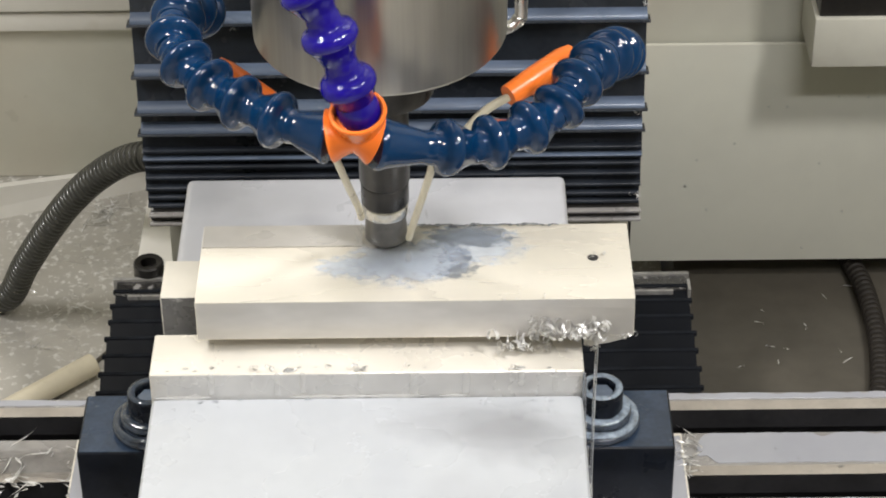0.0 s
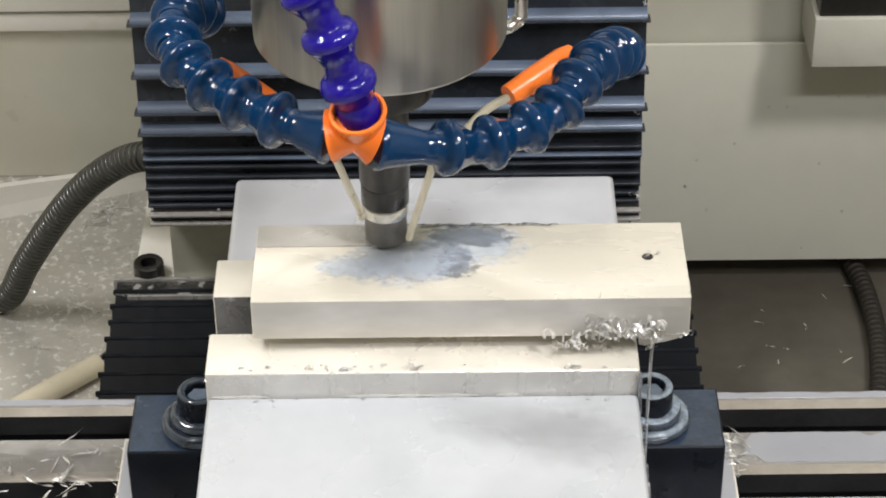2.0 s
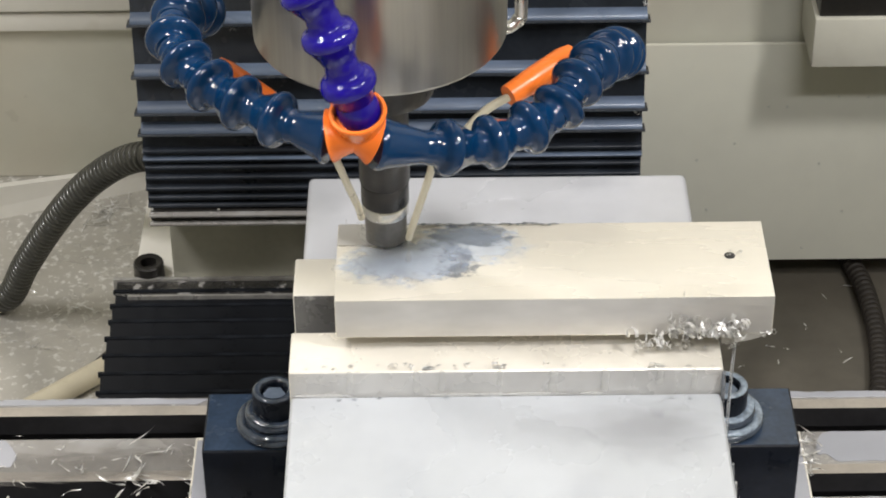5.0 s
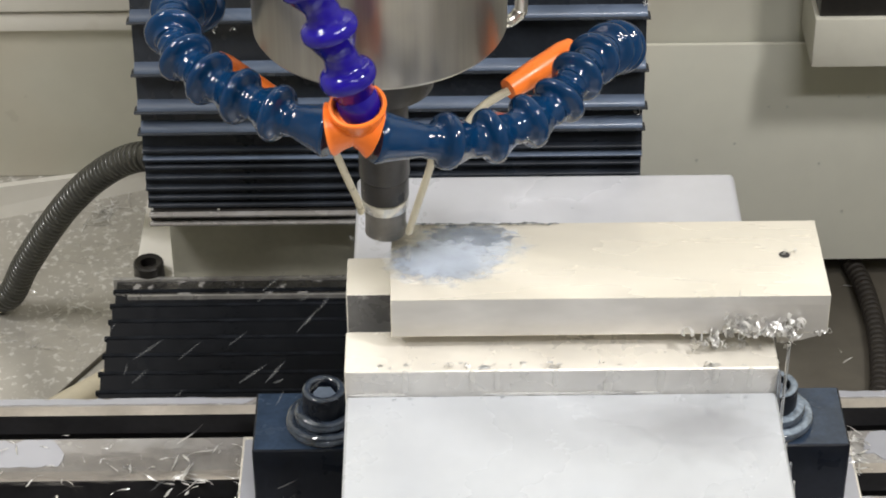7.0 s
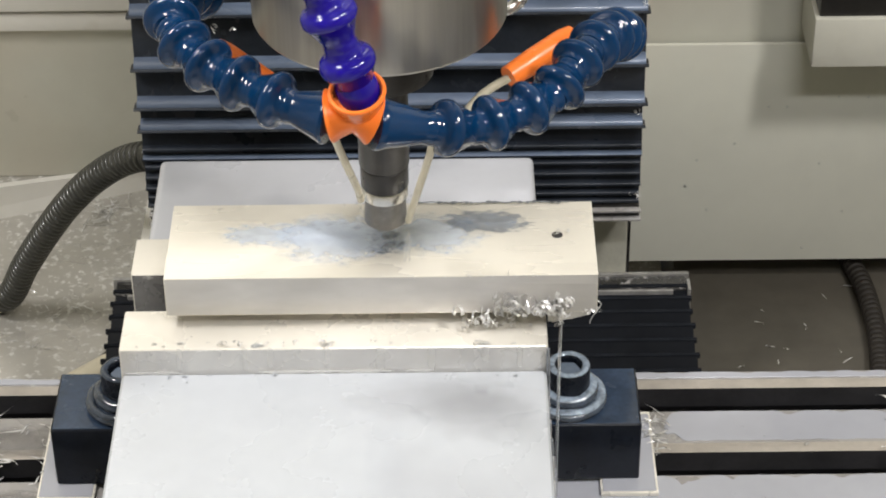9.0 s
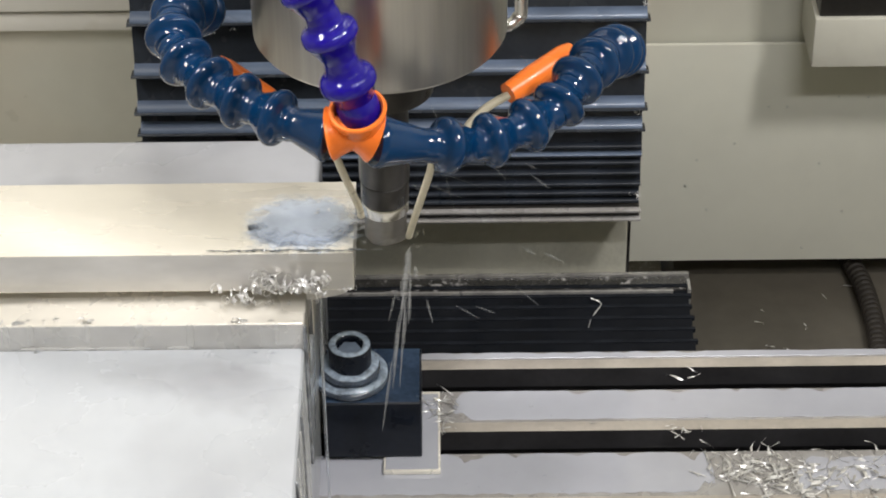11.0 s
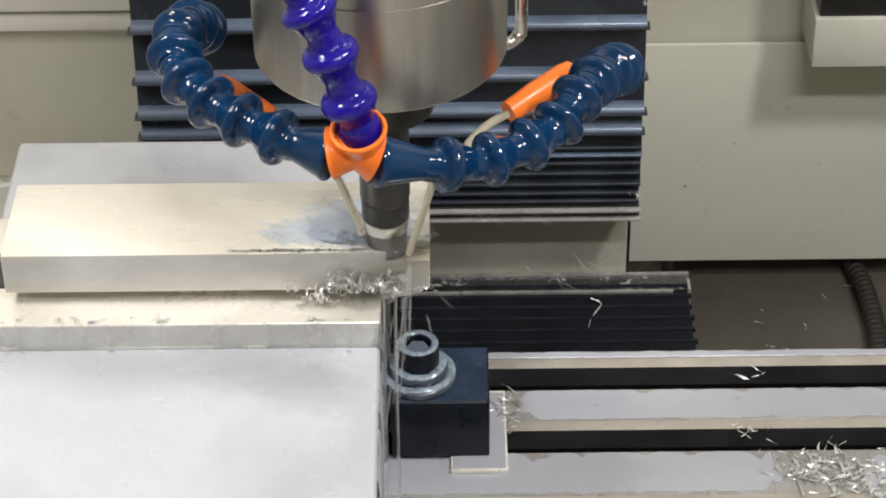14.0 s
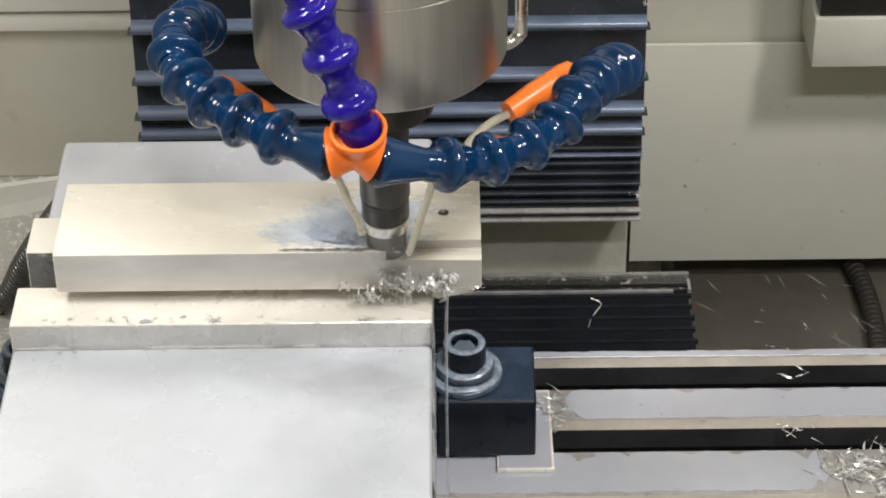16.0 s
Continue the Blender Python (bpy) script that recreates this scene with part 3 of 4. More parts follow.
def build_block():
    w = thing("workpiece", "cream-bright wet aluminium block held in the vise", "metal block")
    z0, z1 = 0.1196, 0.1362
    x0, x1, y0, y1 = -0.0668, 0.0878, -0.0286, 0.0165
    nx, ny, nz = 0.0475, -0.0215, 0.1325   # the step that is being milled along the front edge
    bm = bmesh.new()
    V = {k: bm.verts.new(p) for k, p in dict(
        a=(x0, y0, z0), b=(x1, y0, z0), c=(x1, y1, z0), d=(x0, y1, z0), e=(x0, y0, z1), f=(nx, y0, z1), g=(nx, ny, z1), h=(x1, ny, z1), i=(x1, y1, z1), j=(x0, y1, z1),
        k=(nx, y0, nz), l=(x1, y0, nz), m=(x1, ny, nz), n=(nx, ny, nz)).items()}
    # index 0 is the pale top colour, 1 the darker painted sides
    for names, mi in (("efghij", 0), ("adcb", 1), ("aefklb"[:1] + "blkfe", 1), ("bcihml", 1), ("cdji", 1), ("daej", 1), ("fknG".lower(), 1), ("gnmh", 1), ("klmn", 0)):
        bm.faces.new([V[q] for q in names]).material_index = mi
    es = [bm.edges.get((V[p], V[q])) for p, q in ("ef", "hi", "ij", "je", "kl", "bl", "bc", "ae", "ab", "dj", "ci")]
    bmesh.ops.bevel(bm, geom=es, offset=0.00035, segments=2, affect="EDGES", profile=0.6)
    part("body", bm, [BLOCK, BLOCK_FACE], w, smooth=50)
    bm = bmesh.new()
    box(bm, x0 + 0.004, 0.069, -0.0178, 0.0070, 0.085, z0 + 0.0002, 0.0005, 1)
    part("tongue", bm, BLOCK_FACE, w)
    # rounded underside where the block overhangs the jaws
    bm = bmesh.new()
    outline = [(0.0702, 0.1198), (0.0702, 0.1150), (0.0735, 0.1152), (0.0790, 0.1162), (0.0835, 0.1176), (0.0866, 0.1198)]
    front = [bm.verts.new((x, y0 + 0.0004, z)) for x, z in outline]
    back = [bm.verts.new((x, 0.010, z)) for x, z in outline]
    for q in range(len(outline)):
        r = (q + 1) % len(outline)
        bm.faces.new((front[q], front[r], back[r], back[q]))
    bm.faces.new(front), bm.faces.new(back)
    part("lower_lip", bm, BLOCK_FACE, w)
    # A flat dark disc paints the shade inside the hole; none is cut.
    bm = bmesh.new()
    lathe(bm, [(0, 0.0001), (0.0019, 0.0001), (0.0020, 0.0), (0, -0.0002)], Matrix.Translation((0.0742, -0.0044, z1 + 0.00005)), 20)
    part("drilled_hole", bm, SLOT, w, "small drilled hole painted as a dark disc")
    # uncut stock in the step, swallowed by the cut from the right end on
    bm = bmesh.new()
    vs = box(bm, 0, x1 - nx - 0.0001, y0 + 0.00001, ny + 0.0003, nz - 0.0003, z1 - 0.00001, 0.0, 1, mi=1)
    # only the upward face gets the pale top colour
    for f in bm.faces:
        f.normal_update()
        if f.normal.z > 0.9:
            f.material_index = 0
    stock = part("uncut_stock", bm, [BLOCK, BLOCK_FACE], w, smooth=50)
    RIDES_XY.append(w)
    # thin ridge along the back edge, milled away piece by piece
    ridges = []
    n = 22
    for i in range(n):
        a = x0 + 0.0004 + 0.0578 * i / n
        b = x0 + 0.0004 + 0.0578 * (i + 1) / n
        bm = bmesh.new()
        box(bm, a, b, 0.0035, y1 - 0.0002, z1 - 0.0012, z1 + 0.0006)
        ridges.append((part("ridge", bm, BLOCK_FACE, w), b))
    return stock, ridges, nx, x1


def build_coolant():
    """Films of coolant on the block that stay about the cutter, trickles, and jets from the nylon tubes."""
    films = []
    for k, (ax, ay) in enumerate(((0.026, 0.0180), (0.026, 0.0165), (0.024, 0.0110), (0.022, 0.0120), (0.020, 0.0130), (0.018, 0.0090))):
        bm = bmesh.new()
        lathe(bm, [(0, 0.0), (0.5, 0.0), (0.99, 0.0)], None, 36)
        ob = tagged(finish("coolant_film", bm, FILM_DARK if k in (2, 4) else FILM if k else FILM_MILK), "thin uneven film of coolant, mirrored bellows painted in as blue-grey" if k else "milky film of coolant on the wet block", "coolant", group="coolant films")
        ob.scale = (ax, ay, 1)
        films.append((ob, ax))
    bm = bmesh.new()
    tube(bm, spline([(0.0752, -0.0270, 0.1165), (0.0748, -0.0272, 0.100), (0.0746, -0.0272, 0.06), (0.0748, -0.0270, -0.0015)], 8), 0.0006, 8)
    ob = tagged(finish("coolant_trickle", bm, COOLANT), "thin trickle of coolant falling beside the vise", "coolant")
    RIDES_XY.append(ob)
    # coolant running down the vise's flank
    rnd = random.Random(23)
    for k in range(11):
        y = -0.0440 - 0.0115 * k + rnd.uniform(-0.003, 0.003)
        z1, z0 = (0.1030 if k else 0.1130), rnd.uniform(0.0, 0.05)
        w = rnd.uniform(0.0006, 0.0016)
        bm = bmesh.new()
        tube(bm, spline([(0.0700, y, z1), (0.0703, y + rnd.uniform(-0.0006, 0.0006), z1 * 0.7 + z0 * 0.3), (0.0702, y + rnd.uniform(-0.001, 0.001), z1 * 0.35 + z0 * 0.65), (0.0702, y, z0)], 5), [w * 0.6] + [w] * 14 + [w * 0.7], 10)
        for v in bm.verts:
            v.co.x = 0.0696 + (v.co.x - 0.0696) * 0.55
        ob = tagged(finish("coolant_trickle", bm, DRIP if k % 3 else EDGE, smooth=80), "trickle of coolant running down the vise's flank", "coolant", group="trickles on the vise")
        RIDES_XY.append(ob)
    # jet from each nylon tube
    for a, b, w, n, fan in (((-0.0080, -0.0100, 0.1590), (-0.0070, 0.0030, 0.1330), 0.0004, 2, 0.003), ((0.0088, -0.0100, 0.1500), (0.0060, 0.0220, 0.035), 0.00050, 14, 0.014), ((0.0088, -0.0100, 0.1500), (0.0068, 0.0060, 0.098), 0.0009, 5, 0.0055)):
        jet = thing("coolant_jet", "pale jet of coolant from a nylon tube", "coolant", group="coolant jets")
        rnd = random.Random(4)
        for k in range(n):
            bm = bmesh.new()
            e = Vector(b) + Vector((rnd.uniform(-1, 1), rnd.uniform(-0.8, 0.8), rnd.uniform(-1.5, 3.5))) * fan
            p = Vector(a)
            q0 = rnd.uniform(0.04, 0.7)
            q1 = min(1.0, q0 + rnd.uniform(0.2, 0.45))
            tube(bm, [p + (e - p) * (q0 + (q1 - q0) * q) for q in (0, 0.3, 0.7, 1.0)], [0.0001, w, w * 0.7, 0.0001], 8)
            part("strand", bm, JET, jet)
        RIDES_HEAD.append(jet)
    # bursts of spray
    for side in (-1, 1):
        for k in range(4):
            rnd = random.Random(40 + k + 10 * side)
            bm = bmesh.new()
            for _ in range(11):
                d = Vector((side * rnd.uniform(0.2, 1.5), rnd.uniform(-0.30, 0.1), -rnd.uniform(0.6, 1.0))).normalized()
                p = Vector((side * rnd.uniform(-0.3, 1.6) * 0.036, rnd.uniform(-1, 1) * 0.018, rnd.uniform(-1, 1) * 0.032))
                n = rnd.uniform(0.004, 0.015)
                tube(bm, [p, p + d * n * 0.5, p + d * n], [0.00008, rnd.uniform(0.00028, 0.00065), 0.0002], 6)
            ob = tagged(finish("coolant_spray", bm, SPRAY), "streaks of coolant thrown off by the cutter", "coolant spray", group="bursts of spray", kind="stuff")
            SPRAYS.append((ob, side, k / 12))
    # droplets whirled about the cutter's end
    for k in range(2):
        rnd = random.Random(150 + k)
        bm = bmesh.new()
        for _ in range(18):
            q, r = rnd.uniform(0, 2 * math.pi), rnd.uniform(0.0075, 0.0075 + 0.004 * (k + 1))
            p = Vector((r * math.cos(q), r * math.sin(q), rnd.uniform(0.0, 0.012) * (1 - 0.2 * k)))
            d = Vector((-math.sin(q), math.cos(q), rnd.uniform(-0.5, 0.3))).normalized() * rnd.uniform(0.0010, 0.0030)
            tube(bm, [p - d, p, p + d], [0.0001, rnd.uniform(0.0004, 0.0010), 0.0001], 8)
        MISTS.append((tagged(finish("coolant_mist", bm, MIST, smooth=80), "fine droplets of coolant whirling about the cutter", "coolant spray", group="mist at the cutter", kind="stuff"), 47 + 11 * k))
    # narrow puddles of standing coolant
    rims = []
    for k, half in enumerate((0.017, 0.015)):
        rnd = random.Random(60 + k)
        bm = bmesh.new()
        y, pts = 0.0, []
        for i in range(41):
            y = 0.8 * y + rnd.uniform(-0.00035, 0.00035)
            pts.append(Vector((half * (i / 20 - 1), y, 0)))
        tube(bm, pts, [0.0001] + [0.00022 + 0.0006 * rnd.random() ** 3 for i in range(39)] + [0.0001], 8)
        for v in bm.verts:
            v.co.z *= 0.3
        rims.append(tagged(finish("coolant_puddle", bm, EDGE, smooth=80), "narrow uneven puddle of coolant along the block's edge", "puddle", group="puddles on the block"))
    return films, rims


def build_stains():
    """Thin dried films on the table and on the vise."""
    for x, y, z, ax, ay, mat in ((-0.150, 0.043, -0.00185, 0.050, 0.012, STAIN), (-0.205, 0.040, -0.00180, 0.060, 0.012, STAIN), (-0.29, 0.043, -0.00185, 0.060, 0.012, STAIN),
                                 (-0.16, 0.005, -0.00185, 0.06, 0.010, STAIN),
                                 (0.030, -0.058, 0.10365, 0.036, 0.014, GREY_STAIN), (0.046, -0.064, 0.10368, 0.026, 0.020, GREY_STAIN)):
        bm = bmesh.new()
        lathe(bm, [(0, 0.0), (0.5, 0.0), (0.99, 0.0)], None, 32)
        ob = tagged(finish("coolant_stain", bm, mat), "faint drying coolant stain on wet metal", "stain", group="coolant stains")
        ob.location, ob.scale = (x, y, z), (ax, ay, 1)
        RIDES_XY.append(ob)


def build_drops():
    """Beads of coolant and stray chips on the jaws, table and vise."""
    rnd = random.Random(8)
    shapes = []
    for k in range(3):
        bm = bmesh.new()
        prof = [(0, 0.55), (0.35, 0.52), (0.65, 0.42), (0.88, 0.22), (1.0, 0.0)]
        lathe(bm, prof, None, 16)
        for v in bm.verts:
            a = math.atan2(v.co.y, v.co.x)
            q = 1 + 0.18 * math.sin(2 * a + k) + 0.1 * math.sin(3 * a + 2 * k)
            v.co.x, v.co.y = v.co.x * q * 1.3, v.co.y * q
        ob = finish("coolant_drop", bm, COOLANT)
        shapes.append(ob.data)
        bpy.data.objects.remove(ob)
    spots = [(rnd.uniform(-0.080, 0.066), rnd.uniform(-0.0400, -0.0365), 0.1140) for _ in range(16)]
    spots += [(rnd.uniform(-0.080, 0.066), rnd.uniform(-0.047, -0.0425), 0.1035) for _ in range(9)]
    spots += [(rnd.uniform(-0.055, 0.06), rnd.uniform(0.045, 0.095), 0.0971) for _ in range(8)]
    spots += [(rnd.uniform(0.13, 0.26), rnd.uniform(0.034, 0.052), -0.002) for _ in range(8)]
    spots += [(rnd.uniform(0.12, 0.2), rnd.uniform(-0.012, 0.011), -0.002) for _ in range(8)]
    for x, y, z in spots:
        ob = tagged(new("coolant_drop", shapes[rnd.randrange(3)]), "clear bead of coolant on wet metal", "drop", group="beads of coolant")
        r = rnd.uniform(0.0003, 0.0009)
        ob.scale = (r, r, r)
        ob.location = (x, y, z)
        RIDES_XY.append(ob)
    for x, w, n in ((-0.0385, 0.0011, 0.0095), (-0.0295, 0.0011, 0.0085), (-0.0090, 0.0010, 0.0070), (0.0099, 0.0016, 0.0098), (0.0282, 0.0014, 0.0098), (0.0475, 0.0012, 0.0065), (0.0597, 0.0010, 0.0088), (-0.062, 0.0012, 0.0092)):
        bm = bmesh.new()
        tube(bm, spline([(0, 0, 0.0006), (0.0002, 0, -n * 0.35), (-0.0002, 0, -n * 0.7), (0.0001, 0, -n)], 5), [w * 0.5] + [w] * 14 + [w * 0.6], 12)
        for v in bm.verts:
            v.co.y *= 0.45
        ob = tagged(finish("coolant_drip", bm, DRIP, smooth=80), "clear drip of coolant running down the jaw", "drip", group="drips on the jaw")
        ob.location = (x, -0.0411, 0.1138)
        RIDES_XY.append(ob)
    for x, r in ((-0.0340, 0.0022), (-0.0095, 0.0018), (0.0470, 0.0020), (-0.0345, 0.0014), (0.0575, 0.0010)):
        ob = tagged(new("coolant_drop", shapes[1]), "large clear bead of coolant at the jaw's edge", "drop", group="beads of coolant")
        ob.scale = (r * 0.75, r * 0.7, r * 0.6)
        ob.location = (x, -0.0392, 0.1140)
        RIDES_XY.append(ob)
    # beads along the seam between jaw and slide
    for x, n in ((-0.072, 0.010), (-0.0250, 0.009), (-0.0120, 0.006), (0.002, 0.012), (0.024, 0.005)):
        bm = bmesh.new()
        tube(bm, [Vector((q * n, 0, 0)) for q in (-1, -0.4, 0.5, 1)], [0.0002, 0.0007, 0.0008, 0.0002], 10)
        ob = tagged(finish("coolant_bead", bm, DRIP, smooth=80), "line of coolant along the jaw's foot", "drop", group="coolant along the seam")
        ob.location = (x, -0.0415, 0.1037)
        RIDES_XY.append(ob)


# ---- the head ----
def build_head():
    h = thing("spindle_head", "turned steel spindle nose with a collet chuck", "spindle")
    ax, ay = 0.0, 0.008
    M = Matrix.Translation((ax, ay, 0))
    bm = bmesh.new()
    lathe(bm, [(0, 0.2244), (0.0350, 0.2244), (0.0424, 0.2250), (0.0432, 0.2262), (0.0434, 0.2638), (0.0430, 0.2640), (0.0430, 0.2645), (0.0435, 0.2648), (0.0435, 0.42), (0, 0.42)], M, 96)
    part("nose", bm, STEEL, h, "turned steel cylinder with reflection streaks painted in", smooth=25)
    bm = bmesh.new()
    lathe(bm, [(0, 0.2205), (0.0240, 0.2205), (0.0330, 0.2212), (0.0352, 0.2224), (0.0356, 0.2243), (0, 0.2243)], M, 64)
    part("nose_rim", bm, STEEL, h)
    bm = bmesh.new()
    lathe(bm, [(0, 0.1990), (0.0150, 0.1990), (0.0180, 0.2010), (0.0185, 0.2040), (0.0185, 0.2208), (0, 0.2208)], M, 64)
    part("tool_collar", bm, DARK_STEEL, h, "black tool holder flange")
    bm = bmesh.new()
    lathe(bm, [(0, 0.1625), (0.0086, 0.1625), (0.0090, 0.1632), (0.0090, 0.1990), (0, 0.1990)], M, 48)
    holder = part("holder", bm, DARK_STEEL, h, "black tool holder stem")
    bm = bmesh.new()
    lathe(bm, [(0, 0.1535), (0.0083, 0.1535), (0.0086, 0.1540), (0.0086, 0.1620), (0.0083, 0.1624), (0, 0.1624)], M, 48)
    part("collet_nut", bm, DARK_STEEL, holder, "black collet nut")
    bm = bmesh.new()
    lathe(bm, [(0, 0.0105), (0.0070, 0.0105), (0.0083, 0.0110), (0.0084, 0.0148), (0.0082, 0.0153), (0, 0.0153)], None, 40)
    seg, rings = 40, []
    for k in range(13):
        z = 0.0106 * k / 12
        ring = []
        for i in range(seg):
            a = 2 * math.pi * i / seg
            r = 0.0075 + 0.00015 * math.cos(4 * (a - 90 * z))
            ring.append(bm.verts.new((r * math.cos(a), r * math.sin(a), z)))
        rings.append(ring)
    for a, b in zip(rings, rings[1:]):
        for i in range(seg):
            bm.faces.new((a[i], a[(i + 1) % seg], b[(i + 1) % seg], b[i])).material_index = 1
    bm.faces.new(rings[0]).material_index = 1
    cutter = part("end_mill", bm, [STEEL_BRIGHT, NUT_STEEL], h, "steel end mill with a pale band")
    cutter.location = (ax, ay, 0.1380)
    # bent steel loop behind the nose
    bm = bmesh.new()
    tube(bm, spline([(0.0487, 0.03, 0.30), (0.0488, 0.03, 0.223), (0.0478, 0.0295, 0.2158), (0.0448, 0.028, 0.2132), (0.041, 0.026, 0.2140)], 6), 0.0023, 14)
    part("steel_loop", bm, STEEL_BRIGHT, h, "bent bright steel loop")
    RIDES_HEAD.append(h)
    return cutter


def hose_profile(L, r):
    """A socket bead: a ball end, a neck, a straight flare and a broad rolled rim with a shallow dish behind it."""
    return [(0.0, -0.12 * L), (0.45 * r, -0.12 * L), (0.60 * r, -0.06 * L), (0.64 * r, 0.03 * L), (0.61 * r, 0.10 * L), (0.61 * r, 0.15 * L), (0.67 * r, 0.24 * L), (0.95 * r, 0.545 * L),
            (0.985 * r, 0.56 * L), (1.03 * r, 0.60 * L), (1.045 * r, 0.66 * L), (1.03 * r, 0.72 * L), (0.99 * r, 0.77 * L), (0.92 * r, 0.81 * L), (0.83 * r, 0.84 * L),
            (0.75 * r, 0.865 * L), (0.69 * r, 0.90 * L), (0.65 * r, 0.95 * L), (0.62 * r, 1.02 * L), (0, 1.04 * L)]


def spigot_profile(L, r):
    """The last bead: a neck and one long flare that seats on a fitting."""
    return [(0.0, -0.12 * L), (0.45 * r, -0.12 * L), (0.60 * r, -0.06 * L), (0.64 * r, 0.03 * L), (0.60 * r, 0.12 * L), (0.61 * r, 0.18 * L), (0.68 * r, 0.34 * L), (0.90 * r, 0.84 * L),
            (0.95 * r, 0.90 * L), (0.97 * r, 0.97 * L), (0.92 * r, 1.03 * L), (0.70 * r, 1.04 * L), (0, 1.04 * L)]


def build_hose(name, label, pts, r, mat, flip=False):
    h = thing(name, label, "coolant hose", group="jointed coolant hoses")
    for a, b in zip(pts, pts[1:]):
        if flip:
            a, b = b, a
        bm = bmesh.new()
        shape = spigot_profile if flip and b == pts[0] else hose_profile
        lathe(bm, shape((Vector(b) - Vector(a)).length, r), along(a, b), 36)
        part("segment", bm, mat, h)
    RIDES_HEAD.append(h)
    return h


def build_hoses():
    left = [(-0.0146, -0.0610, 0.2270), (-0.0275, -0.056, 0.2282), (-0.0399, -0.048, 0.2296), (-0.0512, -0.04, 0.231), (-0.0603, -0.031, 0.233),
            (-0.0669, -0.021, 0.236), (-0.0678, -0.008, 0.2376), (-0.0651, 0.006, 0.2351), (-0.0633, 0.018, 0.2273), (-0.0622, 0.03, 0.2181)]
    right = [(-0.0002, -0.0610, 0.2246), (0.017, -0.056, 0.2192), (0.032, -0.048, 0.2139), (0.045, -0.04, 0.2137), (0.0572, -0.031, 0.2147),
             (0.0637, -0.021, 0.2183), (0.07, -0.01, 0.2192), (0.076, 0.001, 0.217), (0.0802, 0.011, 0.2127), (0.0826, 0.021, 0.2062), (0.0846, 0.031, 0.1994)]
    vio = [(-0.0048, -0.062, 0.2361), (-0.0100, -0.062, 0.2538), (-0.0151, -0.0612, 0.2703), (-0.0216, -0.059, 0.2841), (-0.0285, -0.0555, 0.2955), (-0.0345, -0.0515, 0.3080)]
    build_hose("coolant_hose", "glossy dark blue jointed plastic coolant hose", left, 0.0092, HOSE_BLUE, True)
    build_hose("coolant_hose", "glossy dark blue jointed plastic coolant hose", right, 0.0090, HOSE_BLUE, True)
    violet = build_hose("coolant_hose", "glossy violet-blue jointed plastic coolant hose", vio, 0.0088, HOSE_VIOLET)
    bm = bmesh.new()
    lathe(bm, [(0, -0.0045), (0.0052, -0.0045), (0.0066, -0.0020), (0.0070, 0.0010), (0.0068, 0.0040), (0.0060, 0.0065), (0, 0.0070)], along(vio[0], vio[1]), 36)
    part("ball_end", bm, HOSE_VIOLET, violet)
    # orange tee where the three hoses meet
    t = thing("hose_tee", "bright orange plastic tee joining the coolant hoses", "hose fitting")
    c = Vector((-0.0052, -0.062, 0.2330))
    up = along(c + Vector((0.0002, -0.0002, -0.0002)), c + Vector((-0.0012, -0.0050, 0.0138)))
    bm = bmesh.new()
    lathe(bm, [(0.0, -0.0052), (0.0050, -0.0052), (0.0060, -0.0046), (0.0067, -0.0030), (0.0074, -0.0006), (0.0082, 0.0022), (0.0090, 0.0050), (0.0093, 0.0060), (0.0090, 0.0067), (0.0082, 0.0068),
               (0.0076, 0.0062), (0.0073, 0.0040), (0.0070, 0.0010), (0.0, 0.0008)], up, 44)
    part("collar", bm, ORANGE, t)
    waist = Vector((-0.0066, -0.0622, 0.2298))
    for end in ((-0.0145, -0.0620, 0.2283), (-0.0006, -0.0620, 0.2270)):
        n = (Vector(end) - waist).length
        bm = bmesh.new()
        lathe(bm, [(0.0, -0.002), (0.0062, -0.002), (0.0064, 0.001), (0.0067, 0.35 * n), (0.0074, 0.65 * n), (0.0084, 0.90 * n), (0.0087, n), (0.0083, 1.05 * n), (0, 1.04 * n)], along(waist, end), 36)
        part("arm", bm, ORANGE, t)
    RIDES_HEAD.append(t)
    # orange nozzles with nylon tubes
    n = thing("coolant_nozzle", "orange plastic nozzle with a bent nylon tube", "nozzle", group="nozzles")
    bm = bmesh.new()
    a, b = Vector((0.0655, 0.008, 0.2142)), Vector((0.0432, -0.0100, 0.2090))
    lathe(bm, [(0, 0), (0.0036, 0), (0.0044, 0.004), (0.0044, 0.012), (0.0044, 0.018), (0.0038, (b - a).length), (0, (b - a).length)], along(a, b), 24)
    part("nozzle", bm, ORANGE, n)
    bm = bmesh.new()
    tube(bm, spline([(0.0440, -0.0095, 0.2086), (0.0395, -0.0085, 0.2052), (0.0355, -0.0080, 0.2018), (0.0318, -0.0080, 0.1978), (0.0288, -0.0080, 0.1935), (0.0270, -0.0080, 0.1890)], 6), 0.0015, 12)
    part("nylon_tube", bm, NYLON, n)
    RIDES_HEAD.append(n)
    n = thing("coolant_nozzle", "orange plastic nozzle behind the blue hose", "nozzle", group="nozzles")
    bm = bmesh.new()
    a, b = Vector((-0.0556, 0.004, 0.2142)), Vector((-0.0370, -0.0060, 0.2064))
    lathe(bm, [(0, 0), (0.0026, 0), (0.0032, 0.004), (0.0030, 0.012), (0.0026, (b - a).length), (0, (b - a).length)], along(a, b), 24)
    part("nozzle", bm, ORANGE, n)
    RIDES_HEAD.append(n)
